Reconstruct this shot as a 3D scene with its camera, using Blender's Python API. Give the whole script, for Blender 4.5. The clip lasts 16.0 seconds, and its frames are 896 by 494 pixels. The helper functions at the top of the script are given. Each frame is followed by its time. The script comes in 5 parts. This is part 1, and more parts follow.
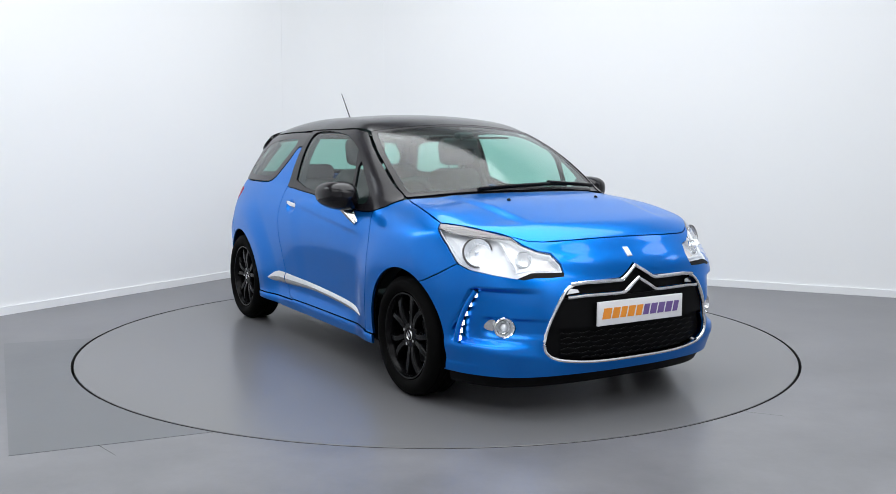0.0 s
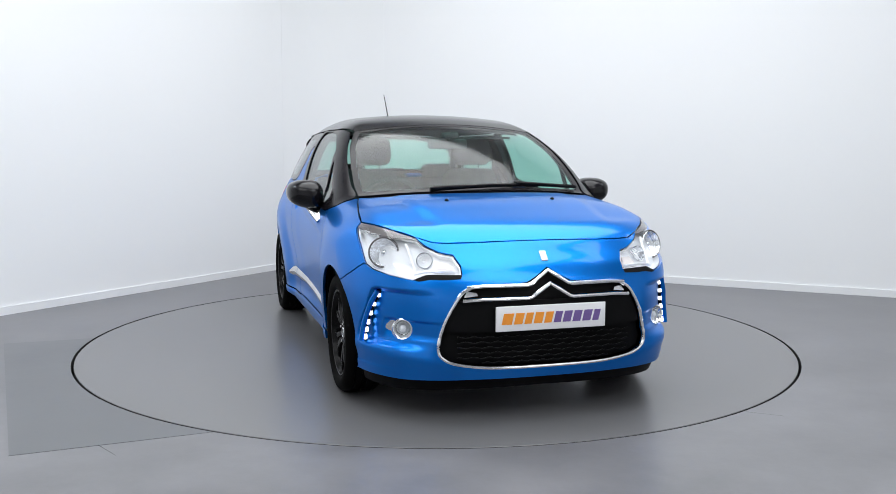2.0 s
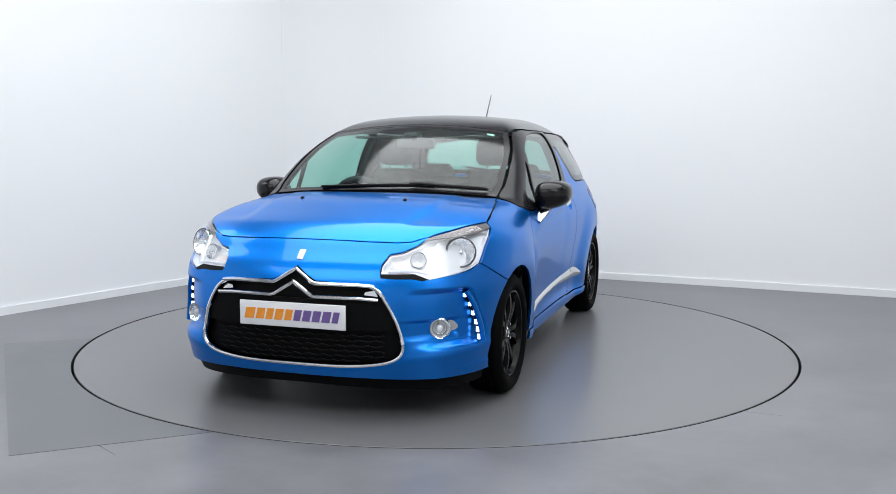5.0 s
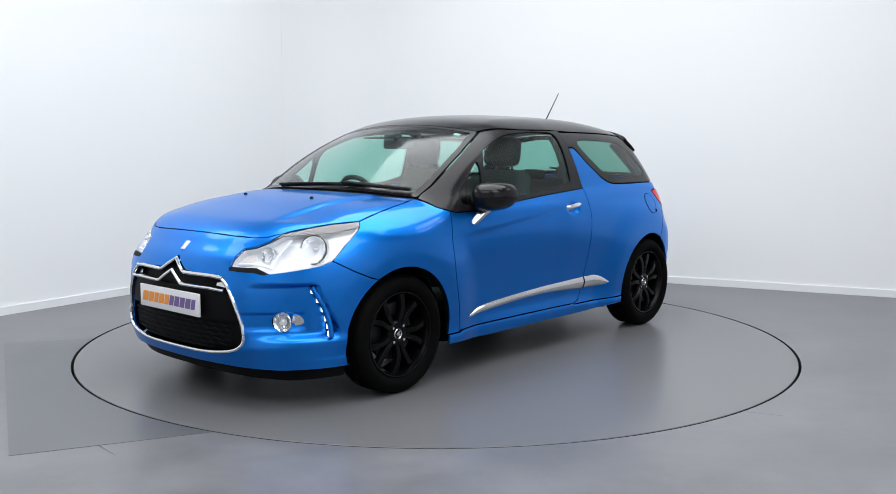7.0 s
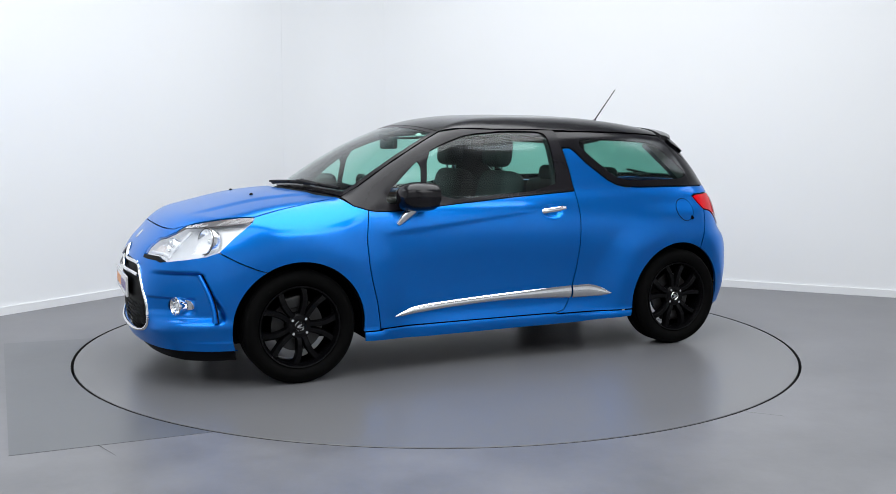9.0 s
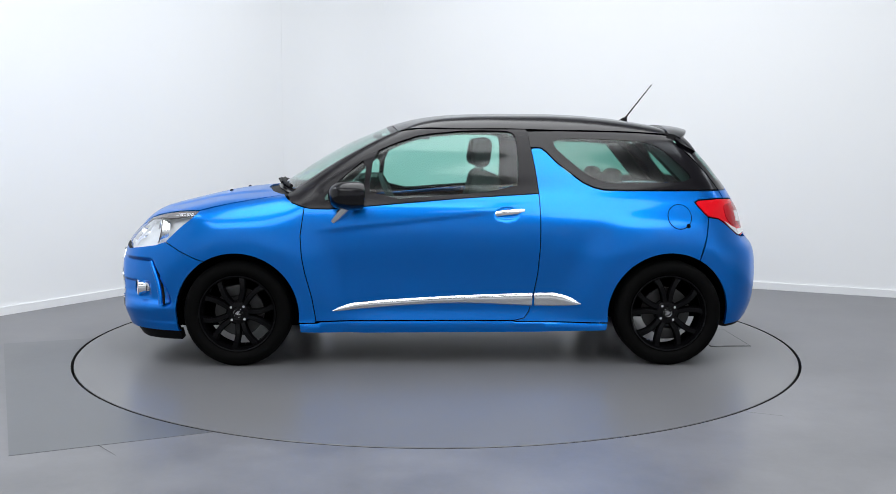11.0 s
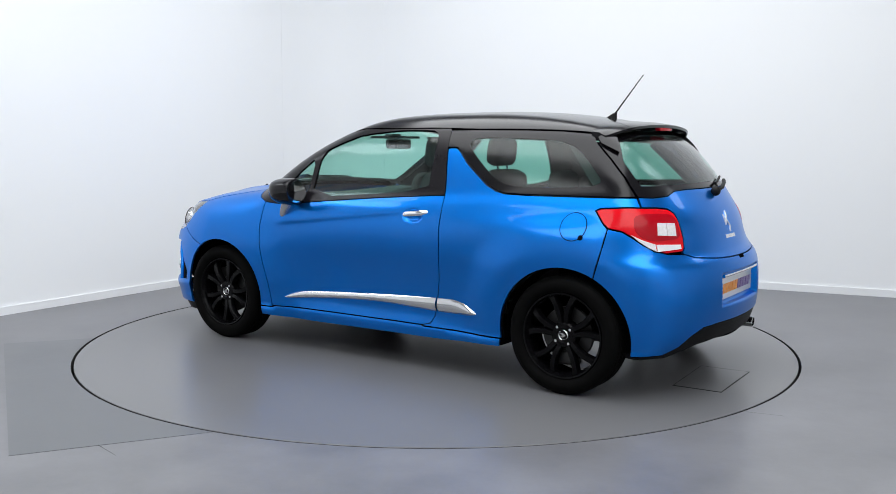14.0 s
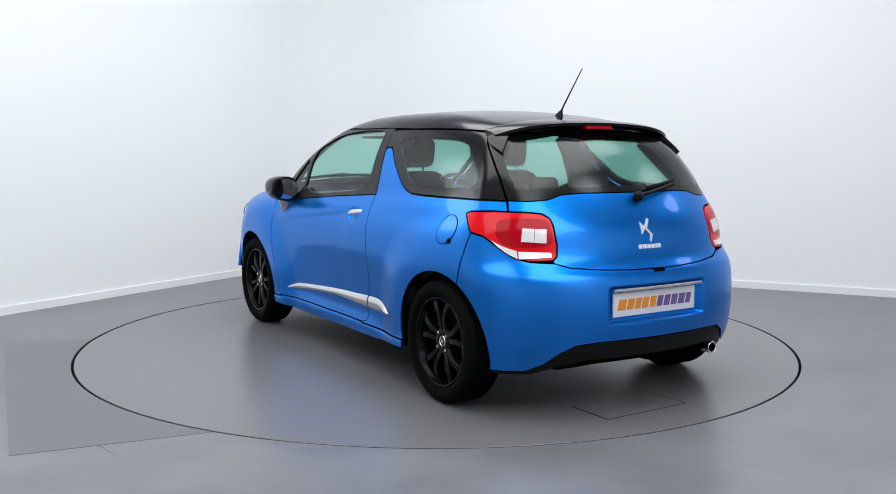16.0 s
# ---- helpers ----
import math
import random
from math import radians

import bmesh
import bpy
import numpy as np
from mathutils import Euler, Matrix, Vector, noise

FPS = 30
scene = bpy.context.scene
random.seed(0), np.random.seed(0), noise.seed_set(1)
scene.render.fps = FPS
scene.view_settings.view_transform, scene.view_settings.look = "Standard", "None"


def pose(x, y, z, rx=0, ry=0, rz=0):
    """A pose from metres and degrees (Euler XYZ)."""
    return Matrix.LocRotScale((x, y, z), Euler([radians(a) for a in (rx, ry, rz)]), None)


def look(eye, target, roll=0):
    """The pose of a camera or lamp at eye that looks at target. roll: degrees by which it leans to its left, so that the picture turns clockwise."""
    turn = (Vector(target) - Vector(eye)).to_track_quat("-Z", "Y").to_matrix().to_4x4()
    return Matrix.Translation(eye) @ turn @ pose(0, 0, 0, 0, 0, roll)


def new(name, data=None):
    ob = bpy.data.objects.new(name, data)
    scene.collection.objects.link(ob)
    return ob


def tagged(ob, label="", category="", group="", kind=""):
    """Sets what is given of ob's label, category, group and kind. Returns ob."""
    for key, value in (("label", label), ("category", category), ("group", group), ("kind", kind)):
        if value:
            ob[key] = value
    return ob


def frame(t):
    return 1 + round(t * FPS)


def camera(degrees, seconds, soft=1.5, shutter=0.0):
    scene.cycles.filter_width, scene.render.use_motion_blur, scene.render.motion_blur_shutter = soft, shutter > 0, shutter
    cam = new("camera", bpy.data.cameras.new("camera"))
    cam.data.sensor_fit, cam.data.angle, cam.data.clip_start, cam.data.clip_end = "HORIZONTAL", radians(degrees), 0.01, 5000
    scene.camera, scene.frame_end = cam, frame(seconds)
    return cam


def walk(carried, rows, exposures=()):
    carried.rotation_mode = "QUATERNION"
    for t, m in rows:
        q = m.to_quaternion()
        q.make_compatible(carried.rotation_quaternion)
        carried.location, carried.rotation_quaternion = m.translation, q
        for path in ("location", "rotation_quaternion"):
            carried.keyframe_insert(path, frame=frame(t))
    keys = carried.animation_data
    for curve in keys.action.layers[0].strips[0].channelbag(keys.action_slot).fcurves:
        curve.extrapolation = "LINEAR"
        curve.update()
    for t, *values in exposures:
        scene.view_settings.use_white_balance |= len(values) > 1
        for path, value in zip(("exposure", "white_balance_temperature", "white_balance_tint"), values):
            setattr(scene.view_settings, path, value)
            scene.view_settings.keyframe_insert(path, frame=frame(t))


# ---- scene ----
# The camera stands still; the turntable's centre is the origin.
EYE = (0.0, -5.926, 1.252)
YAW, PITCH, LEAN = -0.756, 6.308, 0.158
cam = camera(52.4, 16.0, soft=0.85)
stand = pose(*EYE) @ pose(0, 0, 0, 0, 0, YAW) @ pose(0, 0, 0, 90 - PITCH) @ pose(0, 0, 0, 0, 0, LEAN)
walk(cam, [(0.0, stand), (16.0, stand)], exposures=[(0.0, 0.0), (16.0, 0.0)])

TABLE_R = 2.237
TABLE_X, TABLE_Y = 0.012, -0.006
CAR_X, CAR_Y = -0.096, -0.023          # where the car stands on the turntable


def heading(t):
    """The turntable's angle in degrees: it runs up for two seconds and then turns evenly."""
    if t >= 2.0:
        return -73.75 - 11.757 * (t - 2.0)
    return float(np.interp(t, HEAD_T, HEAD_A))


HEAD_T = (0.0, 0.25, 0.5, 0.75, 1.0, 1.25, 1.5, 1.75, 2.0)
HEAD_A = (-59.42, -59.85, -60.6, -61.8, -63.4, -65.35, -67.8, -70.7, -73.75)

# ---- room plan ----
CORNER = Vector((-1.175, 3.97))
ALONG_L = Vector((-1.45, -2.29)).normalized()     # along the wall on the left, towards the camera
ALONG_R = Vector((2.36, -1.12)).normalized()      # along the wall on the right
LONG_L, LONG_R, HIGH = 11.5, 10.5, 4.2


def at_room(a, b):
    q = CORNER + ALONG_L * a + ALONG_R * b
    return (q.x, q.y)


# ---- light ----
world = bpy.data.worlds.new("studio_world")
scene.world = world
world.use_nodes = True
world.node_tree.nodes["Background"].inputs[0].default_value = (0.9, 0.95, 1.0, 1)
world.node_tree.nodes["Background"].inputs[1].default_value = 0.3


def unseen_panel(a, b, sx, sy, watts):
    """A soft unseen area lamp flush with the ceiling."""
    data = bpy.data.lights.new("unseen_ceiling_light", "AREA")
    data.shape, data.size, data.size_y, data.energy = "RECTANGLE", sx, sy, watts
    data.color = (0.955, 0.98, 1.0)
    ob = new("unseen_ceiling_light", data)
    x, y = at_room(a, b)
    ob.matrix_world = Matrix.Translation((x, y, HIGH - 0.03)) @ Matrix.Rotation(math.atan2(ALONG_R.y, ALONG_R.x), 4, "Z")
    return ob


# The overhead glow that the glass mirrors; its rectangular outline is made up.
unseen_panel(3.65, 3.75, 4.9, 4.8, 275)
# Two fill panels added on the camera side to brighten walls and car.
for a, b, watts in ((8.7, 3.4, 115), (7.0, 8.2, 140)):
    unseen_panel(a, b, 4.0, 3.2, watts)


def flood_lamp(x, y, z, wide, watts):
    """A round soft flood lamp high at the side, turned to the turntable."""
    data = bpy.data.lights.new("flood_lamp", "AREA")
    data.shape, data.size, data.energy, data.color = "DISK", wide, watts, (0.86, 0.93, 1.0)
    ob = new("flood_lamp", data)
    ob.matrix_world = look((x, y, z), (0, 0, 0.8))


for x, y, z in ((2.9, -1.65, 4.1), (4.3, 0.15, 4.0), (5.9, 0.15, 4.05), (-3.15, -0.10, 2.95), (-3.25, -0.75, 3.45)):
    flood_lamp(x, y, z, 0.8, 7)


# ---- materials ----
def shader(name, color, rough=0.5, metal=0.0, coat=0.0, vary=0.0, scale=6.0, bump=0.0, bump_scale=80.0, rough_vary=0.0,
           emit=None, emit_power=0.0, spec=0.5, coat_rough=0.03, edge=None):
    m = bpy.data.materials.new(name)
    m.use_nodes = True
    nt = m.node_tree
    b = nt.nodes["Principled BSDF"]
    b.inputs["Base Color"].default_value = (*color, 1)
    b.inputs["Roughness"].default_value = rough
    b.inputs["Metallic"].default_value = metal
    b.inputs["Coat Weight"].default_value = coat
    b.inputs["Coat Roughness"].default_value = coat_rough
    b.inputs["Specular IOR Level"].default_value = spec
    if edge:
        b.inputs["Specular Tint"].default_value = (*edge, 1)
    if emit:
        b.inputs["Emission Color"].default_value = (*emit, 1)
        b.inputs["Emission Strength"].default_value = emit_power
    tc = nt.nodes.new("ShaderNodeTexCoord")
    if vary or rough_vary:
        n = nt.nodes.new("ShaderNodeTexNoise")
        n.inputs["Scale"].default_value = scale
        n.inputs["Detail"].default_value = 9
        n.inputs["Roughness"].default_value = 0.68
        nt.links.new(tc.outputs["Object"], n.inputs["Vector"])
        if vary:
            mix = nt.nodes.new("ShaderNodeMix")
            mix.data_type = "RGBA"
            mix.inputs[6].default_value = (*[c * (1 - vary) for c in color], 1)
            mix.inputs[7].default_value = (*[min(1, c * (1 + vary)) for c in color], 1)
            nt.links.new(n.outputs["Fac"], mix.inputs[0])
            nt.links.new(mix.outputs[2], b.inputs["Base Color"])
        if rough_vary:
            r = nt.nodes.new("ShaderNodeMapRange")
            r.inputs["To Min"].default_value = max(0, rough - rough_vary)
            r.inputs["To Max"].default_value = min(1, rough + rough_vary)
            nt.links.new(n.outputs["Fac"], r.inputs["Value"])
            nt.links.new(r.outputs["Result"], b.inputs["Roughness"])
    if bump:
        n2 = nt.nodes.new("ShaderNodeTexNoise")
        n2.inputs["Scale"].default_value = bump_scale
        n2.inputs["Detail"].default_value = 4
        nt.links.new(tc.outputs["Object"], n2.inputs["Vector"])
        bp = nt.nodes.new("ShaderNodeBump")
        bp.inputs["Strength"].default_value = bump
        bp.inputs["Distance"].default_value = 0.002
        nt.links.new(n2.outputs["Fac"], bp.inputs["Height"])
        nt.links.new(bp.outputs["Normal"], b.inputs["Normal"])
    return m


def glass(name, tint, gloss=1.0, flat=0.06, rough=0.02):
    """Thin pane: tinted clear with real Fresnel gloss."""
    m = bpy.data.materials.new(name)
    m.use_nodes = True
    nt = m.node_tree
    nt.nodes.clear()
    out = nt.nodes.new("ShaderNodeOutputMaterial")
    tr = nt.nodes.new("ShaderNodeBsdfTransparent")
    tr.inputs[0].default_value = (*tint, 1)
    gl = nt.nodes.new("ShaderNodeBsdfGlossy")
    gl.inputs["Roughness"].default_value = rough
    gl.inputs["Color"].default_value = (gloss, gloss, gloss, 1)
    lw = nt.nodes.new("ShaderNodeLayerWeight")
    pw = nt.nodes.new("ShaderNodeMath")
    pw.operation = "POWER"
    pw.inputs[1].default_value = 5.0
    nt.links.new(lw.outputs["Facing"], pw.inputs[0])
    fr = nt.nodes.new("ShaderNodeMath")
    fr.operation = "MULTIPLY_ADD"
    fr.inputs[1].default_value = 1.0 - flat
    fr.inputs[2].default_value = flat
    nt.links.new(pw.outputs[0], fr.inputs[0])
    lw.inputs["Blend"].default_value = 0.5
    mix = nt.nodes.new("ShaderNodeMixShader")
    nt.links.new(fr.outputs[0], mix.inputs[0])
    nt.links.new(tr.outputs[0], mix.inputs[1])
    nt.links.new(gl.outputs[0], mix.inputs[2])
    nt.links.new(mix.outputs[0], out.inputs[0])
    return m


WHITE_WALL = shader("white_wall_paint", (0.83, 0.84, 0.85), 0.6, vary=0.015, scale=0.7, bump=0.05, bump_scale=120)
SKIRTING = shader("white_skirting_paint", (0.80, 0.81, 0.82), 0.4, vary=0.03, scale=3)
CEILING = shader("ceiling_paint", (0.62, 0.62, 0.62), 0.8, vary=0.02, scale=1)
FLOOR = shader("grey_resin_floor", (0.148, 0.148, 0.159), 0.34, vary=0.65, scale=1.4, rough_vary=0.08, bump=0.06, bump_scale=60)
TABLE = shader("grey_turntable_resin", (0.141, 0.141, 0.146), 0.29, vary=0.13, scale=1.6, rough_vary=0.03, bump=0.05, bump_scale=60)
PATCH = shader("darker_floor_patch", (0.100, 0.104, 0.114), 0.32, vary=0.16, scale=2.0, rough_vary=0.08, bump=0.05, bump_scale=60)
PIT = shader("black_gap", (0.008, 0.008, 0.008), 0.9)
PAINT = shader("metallic_blue_paint", (0.001, 0.188, 0.71), 0.31, metal=0.94, coat=0.44, edge=(0.60, 0.80, 1.0), coat_rough=0.02, bump=0.03, bump_scale=900, vary=0.05, scale=300)
BLACK_PAINT = shader("gloss_black_paint", (0.004, 0.0035, 0.005), 0.15, vary=0.1, scale=40, spec=0.33)
BLACK_FRAME = shader("satin_black_trim", (0.008, 0.007, 0.009), 0.24, vary=0.1, scale=60, spec=0.25)
BLACK_PLASTIC = shader("black_grained_plastic", (0.005, 0.005, 0.0055), 0.55, bump=0.25, bump_scale=500, vary=0.15, scale=30, spec=0.15)
# Near black for hidden insides, and for the painted shade of small notches.
INNER = shader("dark_inner_and_notch_shade", (0.003, 0.003, 0.004), 1.0, spec=0.0)
CHROME = shader("polished_chrome", (0.86, 0.87, 0.88), 0.07, metal=1.0, rough_vary=0.03, scale=40)
SATIN = shader("brushed_silver_trim", (0.76, 0.77, 0.78), 0.13, metal=1.0, rough_vary=0.06, scale=60)
RUBBER = shader("tyre_rubber", (0.0022, 0.0022, 0.0022), 0.75, bump=0.2, bump_scale=300, vary=0.2, scale=20, spec=0.06)
RIM = shader("gloss_black_alloy", (0.002, 0.002, 0.0025), 0.24, vary=0.1, scale=30, spec=0.13)
DISC = shader("brake_steel", (0.05, 0.05, 0.05), 0.45, metal=1.0, vary=0.2, scale=30)
GRILLE = shader("matt_black_grille", (0.004, 0.004, 0.0045), 0.5, vary=0.2, scale=50, spec=0.08)
CLEAR = glass("clear_lamp_cover", (0.97, 0.98, 0.99))
SCREEN = glass("green_tinted_windscreen", (0.62, 0.88, 0.81), flat=0.045, rough=0.10)
SIDE_GLASS = glass("green_tinted_glass", (0.56, 0.85, 0.77), flat=0.045, rough=0.11)
DARK_GLASS = glass("privacy_glass", (0.34, 0.60, 0.53), flat=0.042, rough=0.15)
LAMP_BOWL = shader("silver_lamp_bowl", (0.90, 0.91, 0.93), 0.16, metal=0.95, rough_vary=0.08, scale=60, bump=1.0, bump_scale=55)
LAMP_GREY = shader("satin_lamp_housing", (0.88, 0.89, 0.91), 0.28, metal=0.25, vary=0.1, scale=20)
AMBER = shader("pale_amber_lens", (0.80, 0.74, 0.72), 0.15, coat=0.5)
RED = shader("red_lamp_lens", (0.66, 0.003, 0.010), 0.14, vary=0.12, scale=40, spec=0.28)
DARK_RED = shader("dark_red_lamp_lens", (0.40, 0.001, 0.008), 0.14, vary=0.15, scale=60, spec=0.2)
LENS_WHITE = shader("white_lamp_lens", (0.74, 0.72, 0.73), 0.12, coat=0.6, vary=0.3, scale=70)
LED = shader("lit_white_led", (1, 1, 1), 0.3, emit=(1, 0.97, 0.95), emit_power=1.7)
PLATE = shader("white_plate", (0.80, 0.80, 0.82), 0.25, coat=0.3, vary=0.02, scale=20)
ORANGE = shader("orange_print", (0.85, 0.30, 0.03), 0.3, vary=0.15, scale=30)
PURPLE = shader("purple_print", (0.16, 0.10, 0.30), 0.3, vary=0.15, scale=30)
SEAT = shader("dark_seat_fabric", (0.022, 0.022, 0.025), 0.85, vary=0.25, scale=60, bump=0.12, bump_scale=400)
DASH = shader("dark_soft_plastic", (0.03, 0.03, 0.033), 0.6, vary=0.15, scale=40, bump=0.2, bump_scale=300)
LINING = shader("grey_headlining", (0.20, 0.20, 0.20), 0.9, vary=0.1, scale=20)
STICKER = shader("white_paper", (0.7, 0.72, 0.7), 0.6)
BROW = shader("grey_brown_lamp_brow", (0.10, 0.09, 0.09), 0.3, vary=0.1, scale=40)
BRIGHT = shader("bright_silver_badge", (0.80, 0.81, 0.83), 0.25, metal=0.4, vary=0.05, scale=60)


# ---- helpers for meshes ----
def part(name, bm, material, parent=None, label="", smooth=True):
    me = bpy.data.meshes.new(name)
    bm.to_mesh(me)
    bm.free()
    me.materials.append(material)
    if smooth:
        me.polygons.foreach_set("use_smooth", [True] * len(me.polygons))
        me.set_sharp_from_angle(angle=radians(38))
    ob = new(name, me)
    ob.parent = parent
    if label:
        tagged(ob, label)
    return ob


def box(bm, lo, hi, bevel=0.0, m=None):
    c = [(a + b) / 2 for a, b in zip(lo, hi)]
    s = [b - a for a, b in zip(lo, hi)]
    r = bmesh.ops.create_cube(bm, size=1, matrix=Matrix.Translation(c) @ Matrix.Diagonal((*s, 1)))
    vs = r["verts"]
    if bevel:
        es = list({e for v in vs for e in v.link_edges})
        rb = bmesh.ops.bevel(bm, geom=es, offset=bevel, segments=3, affect="EDGES", profile=0.5)
        vs = list({v for f in rb["faces"] for v in f.verts} | {v for v in vs if v.is_valid})
    if m is not None:
        bmesh.ops.transform(bm, matrix=m, verts=vs)
    return vs


def revolve(bm, profile, steps=48, axis="y"):
    """Closed or open (radius, height) profile turned round the y axis."""
    rings = []
    for i in range(steps):
        a = 2 * math.pi * i / steps
        rings.append([bm.verts.new((r * math.cos(a), h, r * math.sin(a))) for r, h in profile])
    for i in range(steps):
        p, q = rings[i], rings[(i + 1) % steps]
        for j in range(len(profile) - 1):
            bm.faces.new((p[j], p[j + 1], q[j + 1], q[j]))
    bmesh.ops.recalc_face_normals(bm, faces=bm.faces)


def tube(bm, pts, radius, sides=8, closed=False, flat=1.0, taper=None):
    """A round bar along points; flat squeezes it along z."""
    pts = [Vector(p) for p in pts]
    n = len(pts)
    rings = []
    for i, p in enumerate(pts):
        d = (pts[(i + 1) % n if closed else min(i + 1, n - 1)] - pts[(i - 1) % n if closed else max(i - 1, 0)]).normalized()
        u = d.cross(Vector((0, 0, 1)))
        u = u.normalized() if u.length > 1e-4 else Vector((0, 1, 0))
        v = u.cross(d)
        r = radius * (taper[i] if taper else 1)
        rings.append([bm.verts.new(p + u * (r * math.cos(2 * math.pi * k / sides)) + v * (r * flat * math.sin(2 * math.pi * k / sides))) for k in range(sides)])
    for i in range(n if closed else n - 1):
        a, b = rings[i], rings[(i + 1) % n]
        for k in range(sides):
            bm.faces.new((a[k], a[(k + 1) % sides], b[(k + 1) % sides], b[k]))
    if not closed:
        bm.faces.new(rings[0])
        bm.faces.new(list(reversed(rings[-1])))
    bmesh.ops.recalc_face_normals(bm, faces=bm.faces)


def curve(*pts):
    """A smooth function through (at, value) pairs."""
    pts = sorted(pts)
    xs = np.array([p[0] for p in pts], float)
    ys = np.array([p[1] for p in pts], float)
    d = np.diff(ys) / np.diff(xs)
    m = np.concatenate([[d[0]], [0 if a * b <= 0 else 2 * a * b / (a + b) for a, b in zip(d[:-1], d[1:])], [d[-1]]])
    gx = np.linspace(xs[0] - 0.3, xs[-1] + 0.3, 900)
    i = np.clip(np.searchsorted(xs, gx) - 1, 0, len(xs) - 2)
    h = xs[i + 1] - xs[i]
    t = np.clip((gx - xs[i]) / h, 0, 1)
    gy = (2*t**3 - 3*t**2 + 1) * ys[i] + (t**3 - 2*t**2 + t) * h * m[i] + (-2*t**3 + 3*t**2) * ys[i + 1] + (t**3 - t**2) * h * m[i + 1]
    gy = gy + np.where(gx < xs[0], (gx - xs[0]) * m[0], 0) + np.where(gx > xs[-1], (gx - xs[-1]) * m[-1], 0)
    k = np.exp(-0.5 * (np.arange(-24, 25) / 8.0) ** 2)
    pad = np.concatenate([gy[0] + (gy[1] - gy[0]) * np.arange(-24, 0), gy, gy[-1] + (gy[-1] - gy[-2]) * np.arange(1, 25)])
    gy = np.convolve(pad, k / k.sum(), "valid")
    return lambda q: np.interp(q, gx, gy)


# ---- the car's skin ----
# Car space: x forward from the middle of the wheelbase, y to its left, z up from the ground.
AXLE, WHEEL_Z, WHEEL_R, ARCH_R = 1.232, 0.300, 0.303, 0.350

nose = curve((0.12, 1.955), (0.2, 2.005), (0.3, 2.035), (0.45, 2.04), (0.56, 2.035), (0.65, 2.012), (0.71, 1.978), (0.77, 1.922), (0.84, 1.865), (0.93, 1.77))
tail = curve((0.15, -1.80), (0.25, -1.865), (0.35, -1.90), (0.48, -1.912), (0.6, -1.905), (0.67, -1.885), (0.715, -1.845), (0.77, -1.82),
             (0.865, -1.793), (1.0, -1.715), (1.1, -1.64), (1.2, -1.55), (1.3, -1.455), (1.4, -1.35))
flank = curve((0.12, 0.775), (0.2, 0.796), (0.3, 0.810), (0.42, 0.823), (0.55, 0.834), (0.68, 0.843), (0.78, 0.842), (0.87, 0.826), (0.94, 0.798),
              (1.0, 0.765), (1.1, 0.738), (1.2, 0.706), (1.28, 0.668), (1.34, 0.625), (1.4, 0.555), (1.46, 0.47))
bonnet_line = curve((2.1, 0.68), (1.95, 0.785), (1.88, 0.84), (1.76, 0.889), (1.57, 0.937), (1.39, 0.977), (1.25, 0.996), (1.1, 1.007), (0.8, 1.015))
cabin_line = curve((1.4, 0.83), (1.134, 0.985), (0.96, 1.096), (0.817, 1.187), (0.605, 1.298), (0.39, 1.382), (0.2, 1.43), (0.0, 1.452), (-0.27, 1.460),
                   (-0.51, 1.460), (-0.756, 1.452), (-0.95, 1.436), (-1.11, 1.415), (-1.28, 1.384), (-1.5, 1.335))


def smax(a, b, k):
    h = np.maximum(k - np.abs(a - b), 0) / k
    return np.maximum(a, b) + h * h * k * 0.25


def step(a, b, q):
    t = np.clip((q - a) / (b - a), 0, 1)
    return t * t * (3 - 2 * t)


